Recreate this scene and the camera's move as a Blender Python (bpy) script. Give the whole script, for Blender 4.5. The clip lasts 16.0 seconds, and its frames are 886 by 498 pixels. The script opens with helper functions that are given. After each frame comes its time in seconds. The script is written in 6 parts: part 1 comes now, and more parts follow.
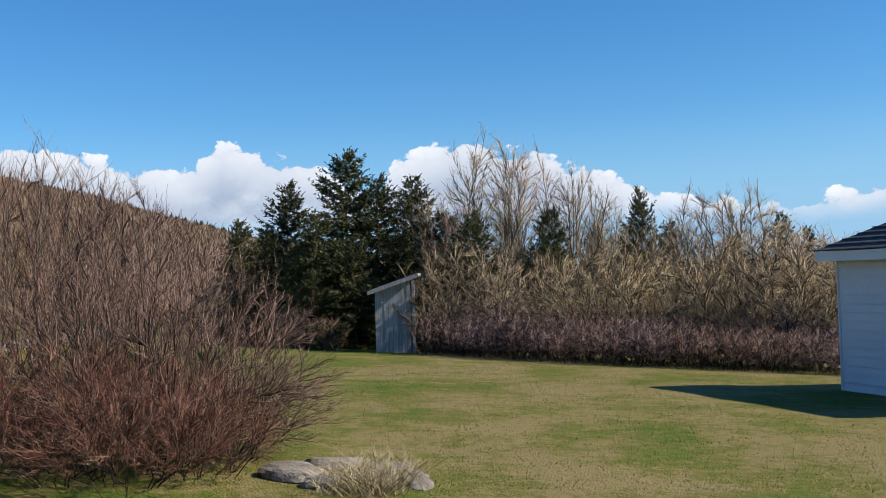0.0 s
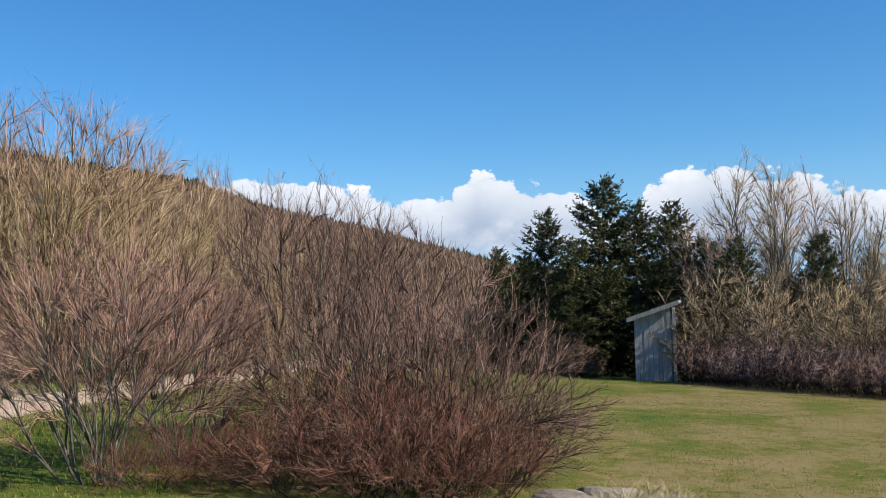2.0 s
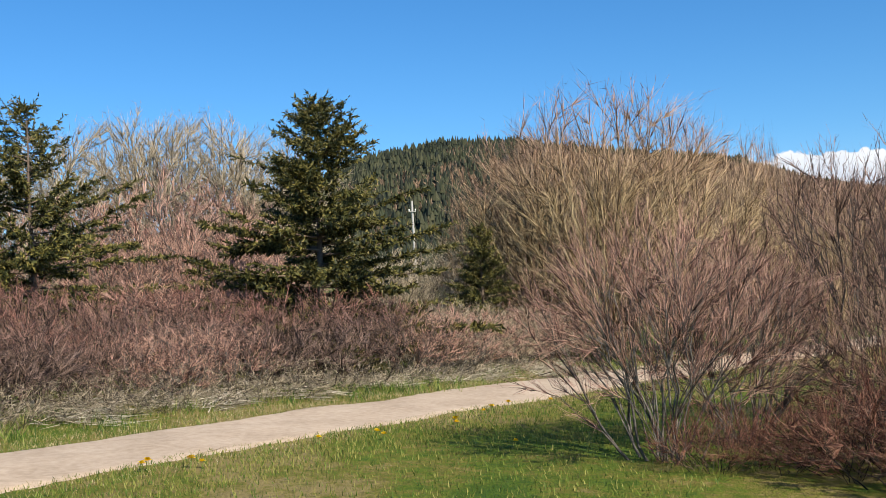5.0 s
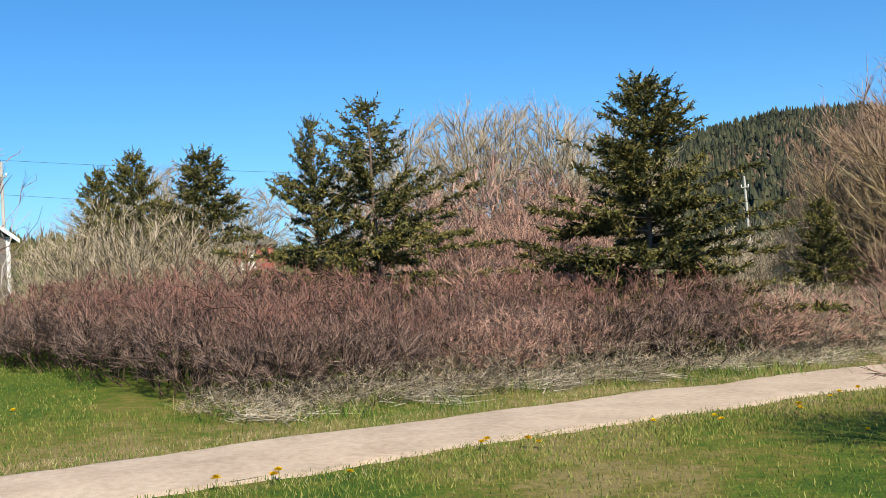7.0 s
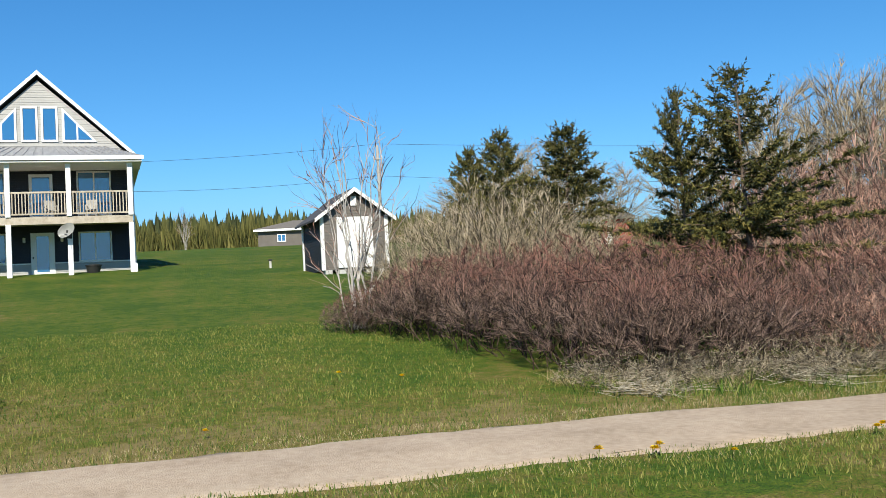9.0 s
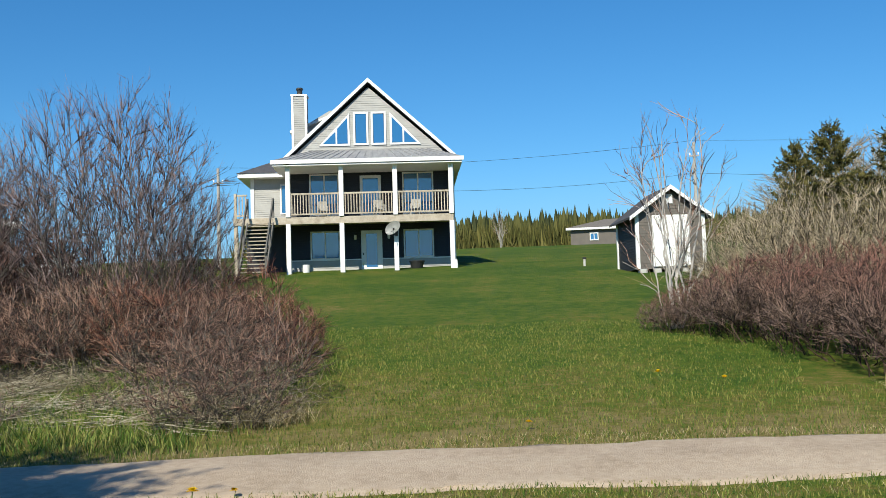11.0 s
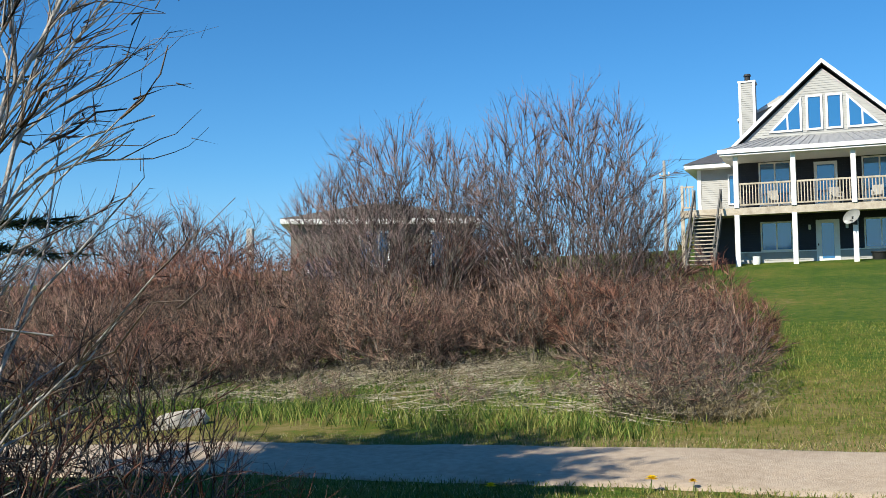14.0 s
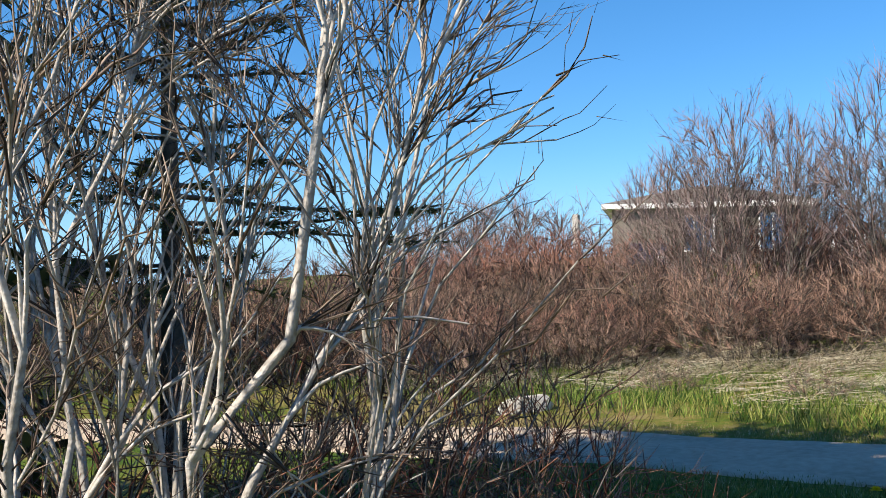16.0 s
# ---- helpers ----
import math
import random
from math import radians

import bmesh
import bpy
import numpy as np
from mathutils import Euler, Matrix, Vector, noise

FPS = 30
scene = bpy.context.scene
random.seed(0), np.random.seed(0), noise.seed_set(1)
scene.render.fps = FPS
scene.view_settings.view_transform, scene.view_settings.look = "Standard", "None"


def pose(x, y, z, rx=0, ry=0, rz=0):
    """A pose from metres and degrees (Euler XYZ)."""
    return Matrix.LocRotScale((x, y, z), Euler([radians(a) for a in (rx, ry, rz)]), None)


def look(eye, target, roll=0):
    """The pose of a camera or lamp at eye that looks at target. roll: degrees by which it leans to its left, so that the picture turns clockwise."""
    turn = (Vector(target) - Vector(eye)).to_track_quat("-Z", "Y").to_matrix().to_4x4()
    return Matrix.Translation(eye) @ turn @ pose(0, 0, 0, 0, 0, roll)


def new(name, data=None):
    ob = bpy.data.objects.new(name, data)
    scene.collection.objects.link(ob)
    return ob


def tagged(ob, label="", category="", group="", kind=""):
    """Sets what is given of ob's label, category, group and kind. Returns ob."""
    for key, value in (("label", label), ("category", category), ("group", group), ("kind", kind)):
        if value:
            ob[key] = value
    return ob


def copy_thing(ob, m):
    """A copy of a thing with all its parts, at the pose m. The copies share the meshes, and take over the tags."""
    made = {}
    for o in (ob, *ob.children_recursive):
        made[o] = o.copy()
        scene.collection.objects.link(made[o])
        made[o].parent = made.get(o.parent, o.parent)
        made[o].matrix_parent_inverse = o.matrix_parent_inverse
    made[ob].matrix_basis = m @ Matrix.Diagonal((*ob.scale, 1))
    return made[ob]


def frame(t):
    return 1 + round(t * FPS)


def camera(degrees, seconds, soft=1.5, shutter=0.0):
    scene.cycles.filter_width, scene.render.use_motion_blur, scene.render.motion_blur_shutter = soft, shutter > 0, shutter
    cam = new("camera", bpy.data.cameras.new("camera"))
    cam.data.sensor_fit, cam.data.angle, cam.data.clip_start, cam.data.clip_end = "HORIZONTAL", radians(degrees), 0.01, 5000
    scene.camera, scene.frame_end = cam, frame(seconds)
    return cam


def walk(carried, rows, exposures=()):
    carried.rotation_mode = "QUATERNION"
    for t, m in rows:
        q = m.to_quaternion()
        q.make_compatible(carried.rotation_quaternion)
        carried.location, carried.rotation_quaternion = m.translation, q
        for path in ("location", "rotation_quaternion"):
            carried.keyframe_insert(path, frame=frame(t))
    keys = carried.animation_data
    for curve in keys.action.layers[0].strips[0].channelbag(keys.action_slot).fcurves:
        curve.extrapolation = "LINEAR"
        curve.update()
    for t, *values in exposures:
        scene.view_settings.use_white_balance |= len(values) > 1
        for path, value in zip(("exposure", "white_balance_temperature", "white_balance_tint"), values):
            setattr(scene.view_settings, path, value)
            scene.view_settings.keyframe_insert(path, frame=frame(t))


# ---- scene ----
cam = camera(45.03, 16.0, 0.5)


def aim(x, y, z, yaw, pitch, lean):
    """A camera at x, y, z that looks yaw degrees left of +y and pitch degrees up."""
    a, p = radians(yaw), radians(pitch)
    ahead = Vector((-math.sin(a) * math.cos(p), math.cos(a) * math.cos(p), math.sin(p)))
    eye = Vector((x, y, z))
    return look(eye, eye + ahead, -lean)


# seconds, eye (x, y, z), yaw, pitch, lean to the right
PATH = [
    (0.0, 0.001, -0.009, 1.733, -0.00, 1.43, 2.08),
    (0.5, -0.035, -0.049, 1.746, 2.07, 1.89, 1.90),
    (1.0, -0.070, -0.089, 1.760, 4.31, 2.81, 1.56),
    (1.5, -0.107, -0.104, 1.765, 9.41, 3.18, 1.83),
    (2.0, -0.145, -0.118, 1.769, 13.48, 3.29, 1.89),
    (2.5, -0.182, -0.075, 1.766, 16.16, 3.57, 1.84),
    (3.0, -0.218, -0.031, 1.763, 18.81, 4.17, 1.92),
    (3.5, -0.248, 0.008, 1.755, 22.71, 3.54, 2.72),
    (4.0, -0.278, 0.048, 1.748, 29.30, 3.73, 3.62),
    (4.5, -0.287, 0.069, 1.752, 37.43, 3.80, 4.28),
    (4.7, -0.290, 0.077, 1.754, 39.49, 3.69, 3.91),
    (6.8, -0.325, 0.107, 1.771, 57.92, 3.55, 3.98),
    (7.0, -0.328, 0.105, 1.774, 59.76, 3.65, 3.96),
    (7.5, -0.353, 0.055, 1.768, 65.05, 4.06, 4.01),
    (8.0, -0.378, 0.005, 1.763, 69.48, 3.69, 3.98),
    (8.5, -0.404, -0.038, 1.770, 74.00, 3.19, 3.82),
    (9.0, -0.430, -0.081, 1.777, 78.68, 3.48, 3.30),
    (9.5, -0.422, -0.125, 1.768, 83.57, 3.85, 2.98),
    (10.0, -0.414, -0.168, 1.760, 87.70, 4.04, 2.64),
    (10.2, -0.406, -0.177, 1.758, 89.13, 4.14, 2.60),
    (12.3, -0.347, -0.234, 1.745, 104.94, 3.69, 0.27),
    (12.5, -0.342, -0.231, 1.744, 106.23, 3.71, 0.35),
    (13.0, -0.330, -0.223, 1.742, 110.57, 3.40, 0.80),
    (13.5, -0.311, -0.245, 1.742, 115.05, 3.59, 0.83),
    (14.0, -0.293, -0.268, 1.743, 118.89, 4.22, 0.63),
    (14.5, -0.297, -0.368, 1.746, 123.15, 4.22, 0.87),
    (15.0, -0.300, -0.468, 1.750, 127.53, 3.81, 0.91),
    (15.5, -0.296, -0.579, 1.754, 132.36, 3.87, 0.93),
    (16.0, -0.292, -0.691, 1.758, 135.71, 3.57, 0.18),
]
walk(cam, [(t, aim(*r)) for t, *r in PATH], [(0, 0.44, 6500, 10), (2.5, 0.52, 6580, 10), (4, 0.57, 6680, 10), (7, 0.68, 6720, 9), (9, 0.44, 6550, 6), (10, 0.35, 6500, 4), (12.5, 0.24, 6500, 4), (14, 0.5, 6530, 5), (15, 0.66, 6650, 8), (16, 0.88, 6850, 10)])

# ---- sky and sun ----
SUN_ELEVATION, SUN_FROM = 38.0, Vector((0.98, -0.2, 0)).normalized()
world = bpy.data.worlds.new("world")
scene.world = world
world.use_nodes = True
wn, wl = world.node_tree.nodes, world.node_tree.links
sky = wn.new("ShaderNodeTexSky")
sky.sky_type = "NISHITA"
sky.sun_disc = False
sky.sun_elevation = radians(SUN_ELEVATION)
sky.sun_rotation = math.atan2(SUN_FROM.x, SUN_FROM.y)
sky.altitude, sky.air_density, sky.dust_density, sky.ozone_density = 50, 1.0, 0.1, 2.5


def sky_node(kind, *inputs, **settings):
    """A node of the sky: sets its settings, then its inputs in order (numbers or sockets)."""
    nd = wn.new(kind)
    if "op" in settings:
        nd.operation = settings["op"]
    for i, v in enumerate(inputs):
        if isinstance(v, (int, float)):
            nd.inputs[i].default_value = v
        elif v is not None:
            wl.new(v, nd.inputs[i])
    return nd.outputs[0]


def sky_math(op, *inputs):
    return sky_node("ShaderNodeMath", *inputs, op=op)


# deep spring blue
vivid = wn.new("ShaderNodeHueSaturation")
vivid.inputs["Saturation"].default_value, vivid.inputs["Value"].default_value = 1.14, 1.0
tint = wn.new("ShaderNodeMix")
tint.data_type, tint.blend_type = "RGBA", "MULTIPLY"
tint.inputs[0].default_value, tint.inputs[7].default_value = 1.0, (0.82, 1.11, 1.39, 1)
wl.new(sky.outputs[0], tint.inputs[6]), wl.new(tint.outputs[2], vivid.inputs["Color"])
# a bank of heaped clouds low in the north: azimuth and elevation in degrees
way = wn.new("ShaderNodeTexCoord").outputs["Generated"]
sep = wn.new("ShaderNodeSeparateXYZ")
wl.new(way, sep.inputs[0])
az = sky_math("MULTIPLY", sky_math("ARCTAN2", sky_math("MULTIPLY", sep.outputs[0], -1.0), sep.outputs[1]), 57.3)
el = sky_math("MULTIPLY", sky_math("ARCSINE", sep.outputs[2]), 57.3)
flat = wn.new("ShaderNodeCombineXYZ")
wl.new(sky_math("MULTIPLY", az, 0.30), flat.inputs[0])
wl.new(sky_math("MULTIPLY", el, 0.42), flat.inputs[1])
heap = wn.new("ShaderNodeTexVoronoi")
heap.feature, heap.normalize = "SMOOTH_F1", True
for key, val in (("Scale", 1.5), ("Detail", 4.0), ("Roughness", 0.55), ("Lacunarity", 2.2), ("Smoothness", 0.2)):
    heap.inputs[key].default_value = val
wl.new(flat.outputs[0], heap.inputs["Vector"])
soft = wn.new("ShaderNodeTexNoise")
soft.inputs["Scale"].default_value, soft.inputs["Detail"].default_value = 1.1, 6.0
wl.new(flat.outputs[0], soft.inputs["Vector"])
billow = sky_math("SUBTRACT", 1.0, heap.outputs["Distance"])
top = wn.new("ShaderNodeValToRGB")
top.color_ramp.interpolation = "LINEAR"
stops = ((-36, 0.0), (-30, 2.6), (-23, 4.4), (-18, 3.2), (-12, 4.2), (-10, 5.0), (-5, 7.0), (-1, 7.6), (2.4, 6.6), (3.6, 4.9), (6, 6.5), (9, 7.0), (11.6, 7.7), (13.6, 6.3), (17, 6.7), (22, 7.6), (28, 7.6), (33, 0.0))
ramp_els = top.color_ramp.elements
ramp_els[0].position, ramp_els[1].position = 0.0, 1.0
ramp_els[0].color = ramp_els[1].color = (0, 0, 0, 1)
for a, e in stops:
    ramp_els.new((a + 40) / 80).color = (e / 10, e / 10, e / 10, 1)
wl.new(sky_math("DIVIDE", sky_math("ADD", az, 40.0), 80.0), top.inputs[0])
edge = sky_math("ADD", sky_math("MULTIPLY", top.outputs[0], 10.0), sky_math("MULTIPLY", sky_math("SUBTRACT", billow, 0.78), 4.6))
above = sky_math("SUBTRACT", edge, el)


def sky_step(v, a, b):
    nd = wn.new("ShaderNodeMapRange")
    nd.interpolation_type = "SMOOTHSTEP"
    wl.new(v, nd.inputs[0])
    nd.inputs[1].default_value, nd.inputs[2].default_value = a, b
    return nd.outputs[0]


cover = sky_math("MULTIPLY", sky_step(above, 0.0, 0.22), sky_step(sky_math("ADD", el, sky_math("MULTIPLY", soft.outputs[0], 1.6)), 2.6, 4.6))
lit = sky_math("ADD", sky_math("MULTIPLY", sky_step(above, 2.6, 0.2), 0.55), sky_math("MULTIPLY", sky_step(billow, 0.55, 0.95), 0.55))
tone = wn.new("ShaderNodeMix")
tone.data_type = "RGBA"
tone.inputs[6].default_value, tone.inputs[7].default_value = (4.0, 5.0, 6.7, 1), (9.5, 9.9, 10.6, 1)
wl.new(lit, tone.inputs[0])
mixed = wn.new("ShaderNodeMix")
mixed.data_type = "RGBA"
wl.new(cover, mixed.inputs[0])
haze = wn.new("ShaderNodeMix")
haze.data_type = "RGBA"
haze.inputs[7].default_value = (3.0, 5.5, 8.8, 1)
wl.new(sky_math("MULTIPLY", sky_step(el, 9.0, 0.0), 0.85), haze.inputs[0]), wl.new(vivid.outputs[0], haze.inputs[6])
wl.new(haze.outputs[2], mixed.inputs[6]), wl.new(tone.outputs[2], mixed.inputs[7])
wl.new(mixed.outputs[2], wn["Background"].inputs[0])
wn["Background"].inputs[1].default_value = 0.073
sun = new("sun", bpy.data.lights.new("sun", "SUN"))
sun.data.energy, sun.data.angle, sun.data.color = 5.0, radians(0.55), (1.0, 0.92, 0.79)
sun.matrix_world = look((0, 0, 60), Vector((0, 0, 60)) - SUN_FROM * math.cos(radians(SUN_ELEVATION)) - Vector((0, 0, math.sin(radians(SUN_ELEVATION)))))

# ---- materials ----
def material(name, colours, scale=4.0, rough=0.8, bump=0.0, bump_scale=40.0, metal=0.0, island=0.0, detail=4.0, spec=0.3, stretch=None, random_object=0.0, fine=0.35, tips=None):
    """A noise-mixed surface. colours: two or three (r, g, b); island and random_object: brightness spread per loose piece or object."""
    m = bpy.data.materials.new(name)
    m.use_nodes = True
    n, l = m.node_tree.nodes, m.node_tree.links
    b = n["Principled BSDF"]
    b.inputs["Roughness"].default_value, b.inputs["Metallic"].default_value = rough, metal
    b.inputs["Specular IOR Level"].default_value = spec
    tc = n.new("ShaderNodeTexCoord")
    src = tc.outputs["Object"]
    if stretch:
        mp = n.new("ShaderNodeMapping")
        mp.inputs["Scale"].default_value = stretch
        l.new(src, mp.inputs[0])
        src = mp.outputs[0]
    n1, n2 = n.new("ShaderNodeTexNoise"), n.new("ShaderNodeTexNoise")
    n1.inputs["Scale"].default_value, n1.inputs["Detail"].default_value = scale, detail
    n2.inputs["Scale"].default_value, n2.inputs["Detail"].default_value = scale * 9, 3
    l.new(src, n1.inputs[0]), l.new(src, n2.inputs[0])
    mix = n.new("ShaderNodeMix")
    mix.inputs[0].default_value = fine
    l.new(n1.outputs[0], mix.inputs[2]), l.new(n2.outputs[0], mix.inputs[3])
    fac = mix.outputs[0]
    geo = n.new("ShaderNodeNewGeometry")
    if island:
        mr = n.new("ShaderNodeMath")
        mr.operation = "MULTIPLY_ADD"
        mr.inputs[1].default_value = island
        l.new(geo.outputs["Random Per Island"], mr.inputs[0])
        sub = n.new("ShaderNodeMath")
        sub.operation = "SUBTRACT"
        sub.inputs[1].default_value = island / 2
        l.new(fac, sub.inputs[0]), l.new(sub.outputs[0], mr.inputs[2])
        fac = mr.outputs[0]
    ramp = n.new("ShaderNodeValToRGB")
    els = ramp.color_ramp.elements
    k = len(colours)
    els[0].position, els[0].color = 0.3, (*colours[0], 1)
    els[1].position, els[1].color = 0.7, (*colours[-1], 1)
    for i in range(1, k - 1):
        e = els.new(0.3 + 0.4 * i / (k - 1))
        e.color = (*colours[i], 1)
    l.new(fac, ramp.inputs[0])
    col = ramp.outputs[0]
    if random_object:
        oi = n.new("ShaderNodeObjectInfo")
        hv = n.new("ShaderNodeHueSaturation")
        ma = n.new("ShaderNodeMath")
        ma.operation = "MULTIPLY_ADD"
        ma.inputs[1].default_value, ma.inputs[2].default_value = random_object, 1 - random_object / 2
        l.new(oi.outputs["Random"], ma.inputs[0]), l.new(ma.outputs[0], hv.inputs["Value"]), l.new(col, hv.inputs["Color"])
        col = hv.outputs[0]
    if tips:
        # younger wood towards the top has its own colour: (low, high, colour)
        sz, mz, tm = n.new("ShaderNodeSeparateXYZ"), n.new("ShaderNodeMapRange"), n.new("ShaderNodeMix")
        tm.data_type, tm.blend_type = "RGBA", "MULTIPLY"
        l.new(tc.outputs["Object"], sz.inputs[0]), l.new(sz.outputs[2], mz.inputs[0])
        mz.inputs[1].default_value, mz.inputs[2].default_value = tips[0], tips[1]
        l.new(mz.outputs[0], tm.inputs[0]), l.new(col, tm.inputs[6])
        tm.inputs[7].default_value = (*tips[2], 1)
        col = tm.outputs[2]
    l.new(col, b.inputs["Base Color"])
    if bump:
        bp, n3 = n.new("ShaderNodeBump"), n.new("ShaderNodeTexNoise")
        n3.inputs["Scale"].default_value, n3.inputs["Detail"].default_value = bump_scale, 5
        l.new(src, n3.inputs[0]), l.new(n3.outputs[0], bp.inputs["Height"])
        bp.inputs["Strength"].default_value, bp.inputs["Distance"].default_value = bump, 0.02
        l.new(bp.outputs[0], b.inputs["Normal"])
    return m


def ground_material():
    """Lawn: green and winter-dry grass, drier on the +y side, with a fine blade-scale mottling."""
    m = bpy.data.materials.new("lawn")
    m.use_nodes = True
    n, l = m.node_tree.nodes, m.node_tree.links
    b = n["Principled BSDF"]
    b.inputs["Roughness"].default_value, b.inputs["Specular IOR Level"].default_value = 0.9, 0.15
    geo = n.new("ShaderNodeNewGeometry")

    def nz(scale, det=4):
        t = n.new("ShaderNodeTexNoise")
        t.inputs["Scale"].default_value, t.inputs["Detail"].default_value = scale, det
        l.new(geo.outputs["Position"], t.inputs[0])
        return t.outputs[0]

    def mth(op, a, c):
        t = n.new("ShaderNodeMath")
        t.operation = op
        for i, v in enumerate((a, c)):
            if isinstance(v, (int, float)):
                t.inputs[i].default_value = v
            else:
                l.new(v, t.inputs[i])
        return t.outputs[0]

    def rng(v, a, c):
        t = n.new("ShaderNodeMapRange")
        t.inputs[1].default_value, t.inputs[2].default_value = a, c
        l.new(v, t.inputs[0])
        return t.outputs[0]

    sep = n.new("ShaderNodeSeparateXYZ")
    l.new(geo.outputs["Position"], sep.inputs[0])
    dry = mth("ADD", mth("MULTIPLY", nz(0.28), 0.5), mth("MULTIPLY", nz(2.2), 0.39))
    dry = mth("ADD", dry, mth("MULTIPLY", mth("SUBTRACT", nz(0.6, 3), 0.5), mth("ADD", 0.2, mth("MULTIPLY", rng(sep.outputs[0], -16.0, -11.0), 0.4))))
    dry = mth("ADD", dry, mth("ADD", mth("ADD", mth("MULTIPLY", nz(6), 0.42), mth("MULTIPLY", nz(19), 0.34)), mth("MULTIPLY", nz(75, 2), 0.3)))
    east = rng(sep.outputs[0], -5.5, 0.0)
    verge = rng(sep.outputs[0], -17.0, -11.5)
    dry = mth("ADD", dry, mth("MULTIPLY", mth("MULTIPLY", verge, rng(sep.outputs[0], -8.0, -10.0)), 0.15))
    far = rng(sep.outputs[0], -14.0, -24.0)
    dry = mth("ADD", dry, mth("MULTIPLY", east, 0.155))
    dry = mth("SUBTRACT", mth("MULTIPLY", dry, 0.5128), mth("MULTIPLY", far, 0.035))
    ramp = n.new("ShaderNodeValToRGB")
    e = ramp.color_ramp.elements
    e[0].position, e[0].color = 0.43, (*GRASS[0], 1)
    e[1].position, e[1].color = 0.61, (*GRASS[3], 1)
    for p, c in ((0.485, GRASS[1]), (0.545, GRASS[2])):
        x = e.new(p)
        x.color = (*c, 1)
    l.new(dry, ramp.inputs[0])
    # woodland floor on the far slopes
    ln = n.new("ShaderNodeVectorMath")
    ln.operation = "LENGTH"
    l.new(geo.outputs["Position"], ln.inputs[0])
    wild = n.new("ShaderNodeMix")
    wild.data_type = "RGBA"
    floor_ramp = n.new("ShaderNodeValToRGB")
    floor_ramp.color_ramp.elements[0].color, floor_ramp.color_ramp.elements[1].color = (0.05, 0.05, 0.02, 1), (0.17, 0.12, 0.07, 1)
    l.new(nz(0.06), floor_ramp.inputs[0])
    l.new(rng(ln.outputs["Value"], 118, 150), wild.inputs[0])
    l.new(ramp.outputs[0], wild.inputs[6]), l.new(floor_ramp.outputs[0], wild.inputs[7])
    l.new(wild.outputs[2], b.inputs["Base Color"])
    bp = n.new("ShaderNodeBump")
    bp.inputs["Strength"].default_value, bp.inputs["Distance"].default_value = 0.8, 0.05
    l.new(mth("ADD", nz(45, 3), mth("MULTIPLY", nz(7, 3), 1.2)), bp.inputs["Height"])
    l.new(bp.outputs[0], b.inputs["Normal"])
    return m


GRASS = ((0.046, 0.092, 0.010), (0.088, 0.126, 0.014), (0.140, 0.130, 0.026), (0.225, 0.178, 0.072))
M_LAWN = ground_material()
M_GRAVEL = material("trail_gravel", ((0.3193, 0.2461, 0.1758), (0.4257, 0.3344, 0.248), (0.5032, 0.4087, 0.3112)), 1.3, 0.95, 0.6, 60, fine=0.5)
M_BLADE = material("grass_blades", ((0.0455, 0.0878, 0.0088), (0.1012, 0.1432, 0.0176), (0.2125, 0.2033, 0.0528)), 0.5, 0.75, island=0.7)
M_STRAW = material("dry_grass", ((0.2064, 0.1548, 0.0688), (0.344, 0.2666, 0.1376), (0.473, 0.3956, 0.2408)), 2, 0.8, island=0.8)
M_REED = material("fallen_reeds", ((0.1948, 0.1624, 0.1055), (0.341, 0.2923, 0.203), (0.4871, 0.4384, 0.341)), 2, 0.8, island=0.8)
M_RED = material("red_twigs", ((0.0297, 0.0184, 0.0149), (0.1173, 0.0743, 0.0594), (0.2592, 0.1814, 0.1469)), 1.5, 0.7, island=0.8, tips=(0.9, 1.6, (1.0, 0.66, 0.60)))
M_BROWN = material("brown_twigs", ((0.024, 0.0125, 0.0098), (0.112, 0.058, 0.044), (0.31, 0.20, 0.15)), 1.5, 0.7, island=0.8)
M_PINK = material("pinkish_twigs", ((0.0433, 0.02, 0.0163), (0.1933, 0.0953, 0.0732), (0.4847, 0.3029, 0.2289)), 1.5, 0.7, island=0.8)
M_YELLOW = material("yellow_twigs", ((0.0568, 0.0375, 0.0171), (0.2067, 0.139, 0.0639), (0.4451, 0.3461, 0.1978)), 1.5, 0.7, island=0.8, tips=(3.6, 6.0, (0.95, 0.78, 1.0)))
M_GREYTWIG = material("grey_twigs", ((0.0285, 0.0218, 0.0166), (0.0907, 0.0713, 0.0506), (0.2177, 0.1828, 0.1361)), 1.5, 0.75, island=0.8)
M_STRAWTWIG = material("straw_twigs", ((0.0849, 0.0674, 0.0425), (0.267, 0.2211, 0.146), (0.4304, 0.3649, 0.262)), 1.5, 0.75, island=0.8)
# near-black: the shade inside dense shrubs is put into this twig colour
M_THICK = material("shade_dark_twigs", ((0.0095, 0.0058, 0.0042), (0.0396, 0.0229, 0.016), (0.1363, 0.0933, 0.0665)), 1.5, 0.75, island=0.8)
M_RUST = material("rusty_shoots", ((0.0515, 0.0155, 0.0103), (0.1531, 0.051, 0.0306), (0.2772, 0.1473, 0.0997)), 1.5, 0.7, island=0.8)
M_PURPLE = material("purplish_twigs", ((0.0425, 0.024, 0.024), (0.1537, 0.0938, 0.09), (0.38, 0.27, 0.26)), 1.5, 0.7, island=0.8)
M_LIMB = material("pale_limbs", ((0.07, 0.055, 0.04), (0.17, 0.14, 0.10), (0.30, 0.26, 0.20)), 3, 0.8)
